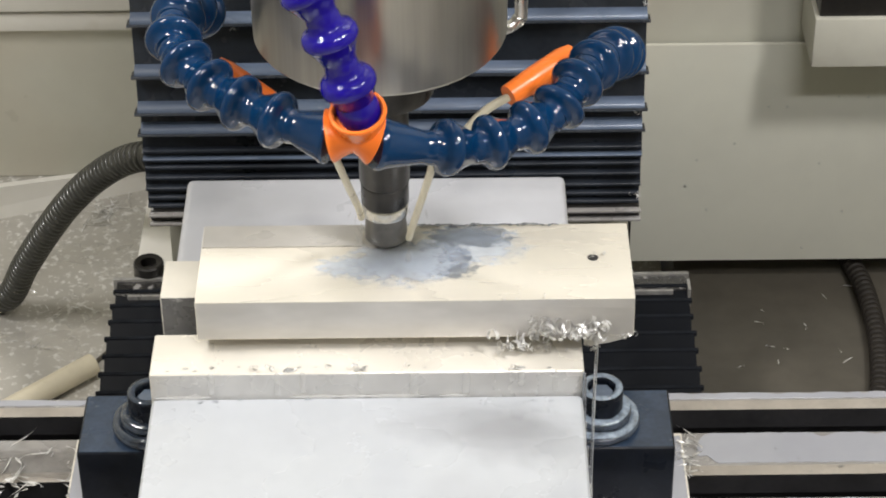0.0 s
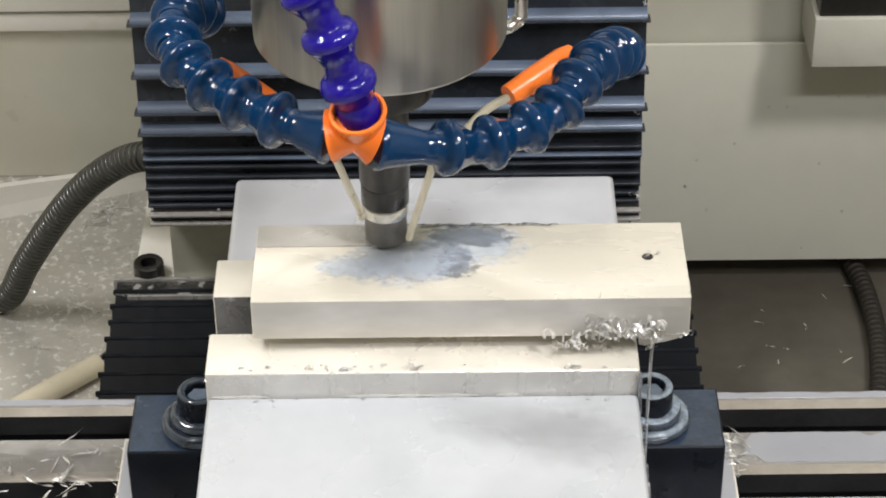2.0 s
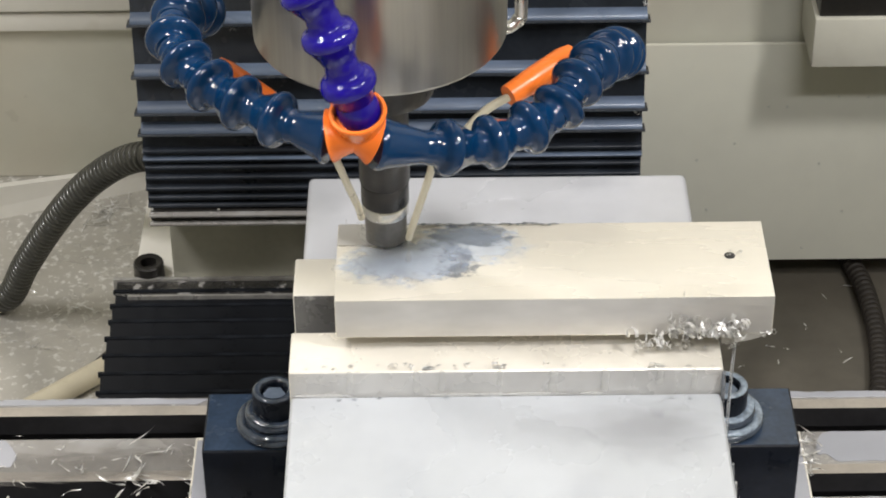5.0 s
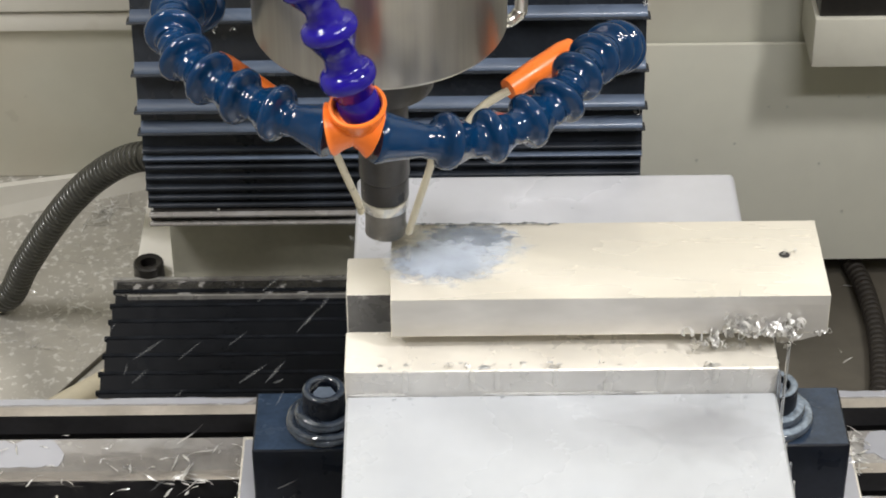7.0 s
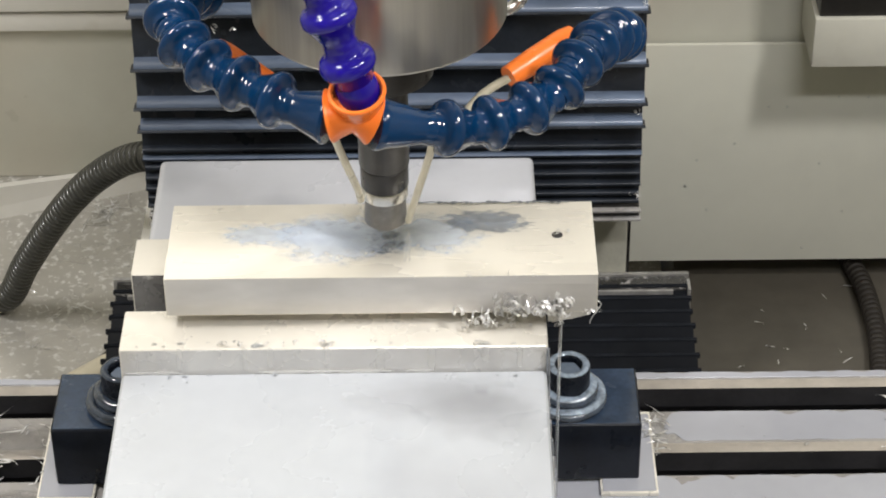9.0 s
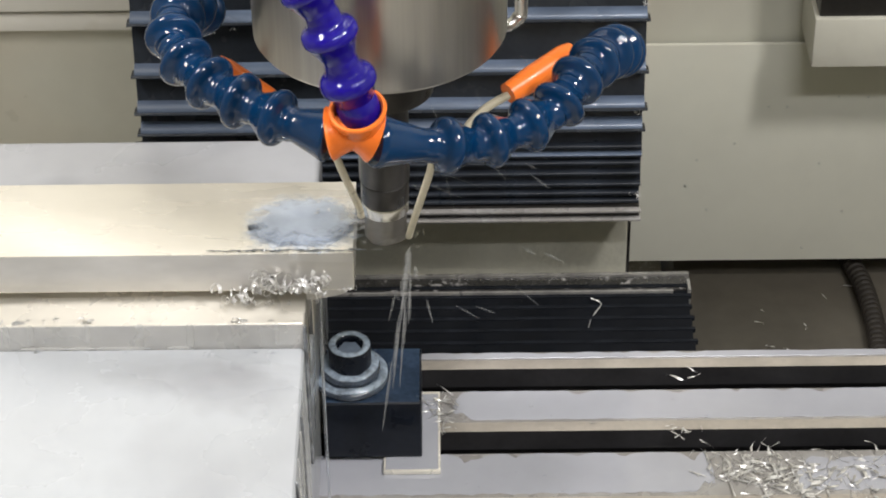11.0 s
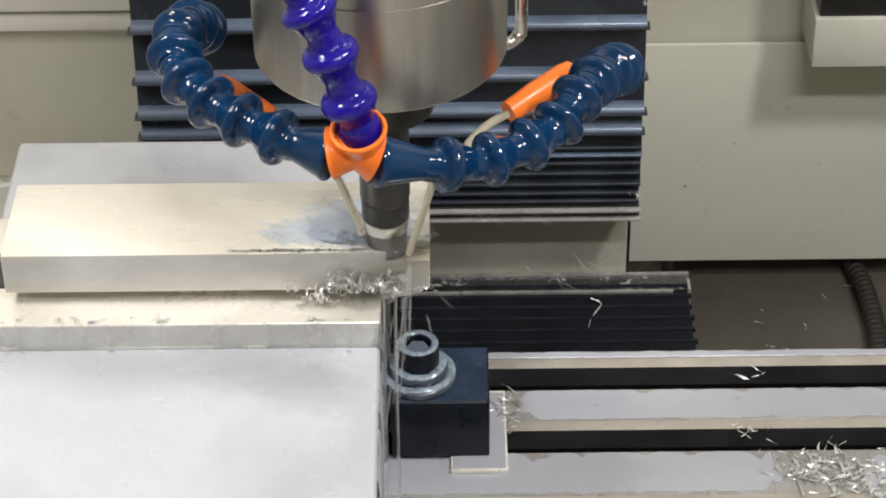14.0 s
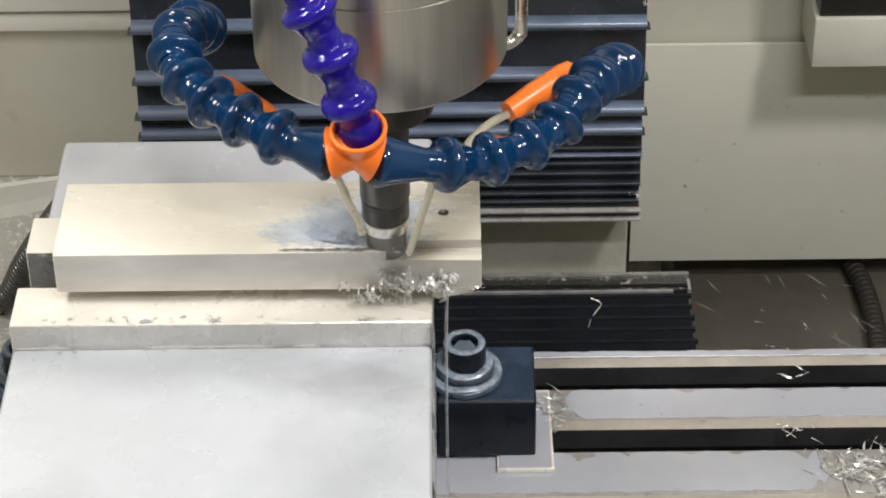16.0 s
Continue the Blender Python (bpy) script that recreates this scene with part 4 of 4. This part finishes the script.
    for pts in ([(-0.0140, -0.058, 0.2195), (-0.0132, -0.054, 0.2130), (-0.0105, -0.040, 0.1930), (-0.0085, -0.018, 0.1690), (-0.0080, -0.010, 0.1590)],
                [(0.0176, -0.0570, 0.2150), (0.0166, -0.0520, 0.2060), (0.0128, -0.0320, 0.1795), (0.0098, -0.0160, 0.1585), (0.0086, -0.0100, 0.1500)]):
        n = thing("nylon_nozzle", "cream nylon coolant tube aimed at the cutter", "nozzle", group="nylon tubes")
        bm = bmesh.new()
        tube(bm, spline(pts, 6), 0.00130, 12, hollow=0.6)
        part("tube", bm, NYLON, n)
        RIDES_HEAD.append(n)


def build_ribbed_hose(label, pts, r, pitch, mat=None):
    h = thing("ribbed_hose", label, "hose", group="ribbed hoses")
    path = spline(pts, 40)
    bm = bmesh.new()
    tube(bm, path, r * 0.90, 18)
    part("core", bm, mat or RUBBER, h, smooth=60)
    bm = bmesh.new()
    lathe(bm, [(r * 0.88, -0.34 * pitch), (r * 0.98, -0.26 * pitch), (r * 1.04, -0.1 * pitch), (r * 1.04, 0.1 * pitch), (r * 0.98, 0.26 * pitch), (r * 0.88, 0.34 * pitch)], None, 18)
    rib = part("rib", bm, mat or RUBBER, h, smooth=60)
    s, due, first = 0.0, 0.0, True
    for a, b in zip(path, path[1:]):
        s += (b - a).length
        if s >= due:
            ob = rib if first else new("rib", rib.data)
            ob.parent = h
            ob.matrix_basis = along(a, b)
            first, due = False, due + pitch


def build_pipe():
    p = thing("plastic_pipe", "cut length of cream plastic pipe lying in the pan", "pipe")
    bm = bmesh.new()
    a, b = Vector((-0.1745, 0.2693, -0.1338)), Vector((-0.2655, 0.1853, -0.1338))
    tube(bm, [a + (b - a) * (i / 8) for i in range(9)], 0.0060, 20, hollow=0.85)
    part("tube", bm, NYLON, p)
    PIPE.append(p)


# ---- swarf ----
def curl(bm, at, length, turns, r, width, rnd, rise=1.0):
    """A twisted ribbon of swarf."""
    d = Vector((rnd.uniform(-1, 1), rnd.uniform(-1, 1), rnd.uniform(-0.25, 0.45) * rise)).normalized()
    u = d.orthogonal().normalized()
    v = d.cross(u)
    n = max(6, int(8 * turns))
    ph = rnd.uniform(0, 6.28)
    prev = None
    for i in range(n + 1):
        k = i / n
        a = ph + 2 * math.pi * turns * k
        rr = r * (1 - 0.4 * k)
        c = Vector(at) + d * length * k + (u * math.cos(a) + v * math.sin(a)) * rr
        w = d * (width * (1 - 0.7 * k)) + (u * math.sin(a) - v * math.cos(a)) * width * 0.35
        pair = (bm.verts.new(c - w * 0.5), bm.verts.new(c + w * 0.5))
        if prev:
            bm.faces.new((prev[0], prev[1], pair[1], pair[0]))
        prev = pair


def swarf(name, label, spots, seed, mover, flat=False):
    """spots: (x, y, z, spread x, spread y, how many, size)."""
    rnd = random.Random(seed)
    bm = bmesh.new()
    for x, y, z, sx, sy, n, size in spots:
        first = len(bm.verts)
        for _ in range(n):
            s = size * rnd.uniform(0.5, 1.3)
            at = (x + rnd.gauss(0, sx), y + rnd.gauss(0, sy), z + abs(rnd.gauss(0, s * 0.25)) + s * 0.12)
            if flat:
                curl(bm, at, s * rnd.uniform(0.7, 1.5), rnd.uniform(0.2, 0.8), s * rnd.uniform(0.08, 0.3), s * rnd.uniform(0.13, 0.24), rnd, 0.2)
            else:
                curl(bm, at, s * rnd.uniform(0.4, 1.0), rnd.uniform(0.7, 1.8), s * rnd.uniform(0.22, 0.42), s * rnd.uniform(0.12, 0.22), rnd)
        if flat:
            # loose ribbons lie down on what bears them
            bm.verts.ensure_lookup_table()
            for v in bm.verts[first:]:
                v.co.z = z + max(0.0002, (v.co.z - z) * 0.45)
    ob = tagged(finish(name, bm, SWARF, smooth=60), label, "swarf", kind="stuff")
    if mover is not None:
        mover.append(ob)
    return ob


def build_swarf():
    swarf("swarf", "bright curled aluminium swarf hanging at the block's lower edge",
          [(0.0600, -0.0312, 0.1205, 0.0055, 0.0010, 24, 0.0074), (0.0715, -0.0312, 0.1205, 0.0030, 0.001, 12, 0.0070), (0.0580, -0.0312, 0.1235, 0.0036, 0.0008, 9, 0.0078), (0.0745, -0.0312, 0.1230, 0.0026, 0.0008, 8, 0.0074), (0.0465, -0.0312, 0.1180, 0.0045, 0.0008, 9, 0.0055), (0.0490, -0.0310, 0.1155, 0.006, 0.0012, 22, 0.0032),
           (0.0850, -0.0300, 0.1200, 0.0018, 0.001, 8, 0.0030), (0.0735, -0.0300, 0.1150, 0.001, 0.001, 5, 0.0030), (-0.020, -0.0395, 0.1140, 0.03, 0.0008, 7, 0.0036), (0.046, -0.0395, 0.1140, 0.002, 0.0008, 2, 0.004), (0.0742, -0.0044, 0.1362, 0.0022, 0.0012, 5, 0.0022), (0.054, -0.0287, 0.1358, 0.009, 0.0002, 16, 0.0016)], 3, RIDES_XY)
    swarf("swarf", "silvery swarf lying on the wet table",
          [(0.2400, 0.0090, -0.0026, 0.009, 0.004, 60, 0.0080), (0.2560, 0.0020, -0.0026, 0.012, 0.006, 90, 0.0085), (0.2800, 0.0020, -0.0026, 0.016, 0.007, 90, 0.0090), (0.1165, 0.044, -0.0005, 0.0010, 0.004, 36, 0.0064), (0.1170, 0.036, -0.001, 0.0010, 0.003, 10, 0.0045),
           (0.2280, 0.032, -0.0025, 0.012, 0.003, 8, 0.0055), (0.2300, 0.070, -0.003, 0.004, 0.004, 3, 0.007)], 5, RIDES_XY, True)
    swarf("swarf", "silvery swarf lying on the wet table",
          [(-0.1560, 0.0330, -0.0020, 0.004, 0.007, 16, 0.0110), (-0.1310, 0.033, -0.001, 0.001, 0.006, 16, 0.0055), (-0.1420, 0.048, -0.002, 0.003, 0.003, 4, 0.005),
           (-0.1950, 0.040, -0.002, 0.020, 0.008, 22, 0.0060), (-0.26, 0.04, -0.002, 0.03, 0.008, 20, 0.006)], 7, RIDES_XY, True)
    swarf("swarf", "scattered swarf in the chip pan", [(-0.172, 0.412, -0.14, 0.013, 0.007, 40, 0.0088), (-0.20, 0.33, -0.14, 0.03, 0.04, 22, 0.0055), (-0.186, 0.318, -0.14, 0.016, 0.004, 12, 0.0070), (0.20, 0.255, -0.110, 0.035, 0.03, 14, 0.0050)], 11, None, True)
    bm = bmesh.new()
    tube(bm, spline([(0.0880, 0.1850, -0.0462), (0.0895, 0.1905, -0.0455), (0.0915, 0.1942, -0.0448), (0.0947, 0.2005, -0.0440), (0.0900, 0.2035, -0.0430)], 6), [0.0002] * 12 + [0.00033] * 13, 6)
    tagged(finish("swarf", bm, SWARF), "single long chip on the way bellows", "swarf")
    swarf("swarf", "chips stuck to the column bellows", [(-0.0880, 0.1985, 0.0125, 0.003, 0.0006, 2, 0.0034), (0.1085, 0.205, 0.06, 0.001, 0.001, 4, 0.002), (-0.078, 0.204, 0.105, 0.006, 0.001, 4, 0.004), (0.1105, 0.2030, 0.140, 0.0008, 0.0008, 5, 0.0022), (0.1095, 0.2030, 0.118, 0.0008, 0.001, 5, 0.0024), (0.1090, 0.2030, 0.016, 0.0012, 0.0008, 6, 0.0022), (-0.1150, 0.2030, 0.128, 0.0008, 0.001, 5, 0.0020), (-0.1135, 0.2005, 0.012, 0.0010, 0.001, 5, 0.0026), (0.096, 0.205, 0.186, 0.005, 0.001, 6, 0.0026)], 17, None)


build_enclosure()
build_column()
build_z_bellows()
build_y_bellows()
build_table()
build_vise()
build_clamps()
STOCK, RIDGES, CUT_X, BLOCK_X1 = build_block()
FILMS, RIMS = build_coolant()
CUTTER = build_head()
build_hoses()
build_ribbed_hose("dark ribbed hose hanging in an arc over the pan", [(-0.100, 0.235, 0.018), (-0.1186, 0.242, 0.0150), (-0.1335, 0.2529, 0.0042), (-0.1503, 0.2657, -0.0147), (-0.1668, 0.2786, -0.0385),
                  (-0.1828, 0.2914, -0.0662), (-0.198, 0.3043, -0.0955), (-0.2123, 0.3171, -0.1257), (-0.2291, 0.33, -0.135)], 0.0072, 0.0038)
build_ribbed_hose("dark ribbed hose running down into the sump", [(0.2318, 0.3231, -0.1040), (0.2350, 0.3081, -0.1040), (0.2380, 0.2909, -0.1040), (0.2392, 0.2671, -0.1040), (0.2384, 0.2418, -0.1040), (0.2345, 0.2109, -0.1040), (0.2275, 0.1771, -0.1040)], 0.0050, 0.0040, SUMP_HOSE)
build_pipe()
build_swarf()
build_stains()
build_drops()


def motions():
    for ob in RIDES_XY:
        p = ob.location.copy()
        walk(ob, [(t, pose(p.x + table_at(t)[0], p.y + table_at(t)[1], p.z)) for t in TIMES])
    # the loose pipe is nudged along the pan
    drift = [(0.0, 0.012), (0.5, 0.0130), (1.5, 0.0145), (2.5, 0.0160), (4.2, 0.0195), (5.2, 0.024), (6.3, 0.0345), (7.5, 0.0350), (8.2, 0.0270), (8.6, 0.0235), (9.2, 0.0190), (11.0, 0.006), (16.0, 0.006)]
    walk(PIPE[0], [(t, pose(x, 0, 0)) for t, x in drift])
    for ob in RIDES_HEAD:
        walk(ob, [(t, pose(0, 0, interp(t, HEAD_Z))) for t in TIMES])
    for ob, p, axis, k in SLIDES:
        if axis == "z":
            walk(ob, [(t, pose(p[0], p[1], p[2] + k * interp(t, HEAD_Z))) for t in TIMES])
        else:
            walk(ob, [(t, pose(p[0], p[1] + k * table_at(t)[1], p[2])) for t in TIMES])
    # the cutter turns
    c = CUTTER.location.copy()
    walk(CUTTER, [(i * 0.1, pose(c.x, c.y, c.z, 0, 0, 80 * i)) for i in range(161)])
    for ob, turn in MISTS:
        walk(ob, [(i * 0.1, pose(0, 0.008, 0.1365 + interp(i * 0.1, HEAD_Z), 0, 0, turn * i)) for i in range(161)])
    # stock in the step stays uncut left of the cutter
    rows = []
    for t in TIMES:
        x = CUT_X
        if t > 11.3:
            x = min(CUT_X, -table_at(t)[0] - BLOCK_X1 + CUT_X)
        rows.append((t, pose(x, 0, 0)))
    walk(STOCK, rows)
    # the films of coolant keep near the cutter and on the block
    # (x, y) from the cutter while feeding, on the way back, and at the front edge
    early = [(0.006, -0.006), (0.030, 0.004), (0.030, 0.009), (0.012, -0.006), (0.020, -0.008), (-0.012, -0.009)]
    back = [(-0.018, -0.006), (0.014, -0.003), (0.036, 0.004), (-0.024, -0.002), (-0.006, -0.007), (-0.046, -0.003)]
    late = [(-0.012, 0.0210), (-0.004, 0.0120), (-0.006, 0.0105), (-0.030, 0.0125), (-0.012, 0.0175), (0.004, 0.0270)]
    for i, (ob, half) in enumerate(FILMS):
        rows = []
        for t in TIMES:
            dx, dy = table_at(t)
            k = min(1.0, max(0.0, (t - 7.3) / 1.2))
            m = min(1.0, max(0.0, (t - 9.4) / 1.4))
            x = early[i][0] * (1 - k) + back[i][0] * k
            y = (early[i][1] * (1 - k) + back[i][1] * k) + dy
            x, y = x * (1 - m) + late[i][0] * m, y * (1 - m) + late[i][1] * m
            x = min(max(x, -0.0660 + dx + 0.72 * half), 0.0865 + dx - (0.66 + 0.06 * i) * half)
            rows.append((t, pose(x, y, 0.13632 + 0.00004 * (i if i else 8))))
        walk(ob, rows)
    # the narrow puddles lie along the back edge, later along the front edge
    for ob, (ex, ey), (bx, by), lx, end in zip(RIMS, ((0.020, 0.0158), (0.048, 0.0156)), ((0.026, 0.0158), (0.052, 0.0156)), (-0.024, -0.050), (-0.022, -0.020)):
        rows = []
        for t in TIMES:
            dx, dy = table_at(t)
            k = min(1.0, max(0.0, (t - 7.3) / 1.2))
            m = min(1.0, max(0.0, (t - 9.4) / 1.4))
            q = min(1.0, max(0.0, (t - 13.6) / 1.6))
            x, y = ex * (1 - k) + bx * k, ey * (1 - k) + by * k + dy
            x, y = x * (1 - m) + (lx * (1 - q) + end * q) * m, y * (1 - m) + (dy - 0.0272) * m
            rows.append((t, pose(x, y, 0.1368)))
        walk(ob, rows)
    # bursts of spray fly from the cutter, thirty to the second in all
    for ob, side, phase in SPRAYS:
        lo, hi = (5.6, 7.2) if side < 0 else ((11.0, 13.8) if phase < 0.2 else (11.0, 16.0))
        rows = [(0.0, pose(0.0, 0.008, 0.31)), (lo - 0.2, pose(0.0, 0.008, 0.31))]
        n = 0
        while lo + n / 3 + phase < hi - 0.34:
            t0 = lo + n / 3 + phase
            go = (-0.050, -0.015, -0.062) if side < 0 else ((0.010 + 0.03 * (n % 3), -0.012, -0.075) if t0 < 13.6 else (0.075, 0.02, -0.030))
            rows += [(t0, pose(0.004 * side, 0.0, 0.137)), (t0 + 0.3, pose(go[0], go[1], 0.137 + go[2]))]
            n += 1
        if hi < 16.0:
            rows += [(rows[-1][0] + 1 / 30, pose(0.0, 0.008, 0.31)), (16.0, pose(0.0, 0.008, 0.31))]
        walk(ob, rows)
    # each piece of the ridge goes as the cutter reaches it
    for ob, b in RIDGES:
        gone = (0.0 - b) / 0.0098
        walk(ob, [(0.0, pose(0, 0, 0)), (max(0.05, gone - 0.1), pose(0, 0, 0)), (max(0.15, gone), pose(0, 0, -0.0012)), (16.0, pose(0, 0, -0.0012))])


motions()
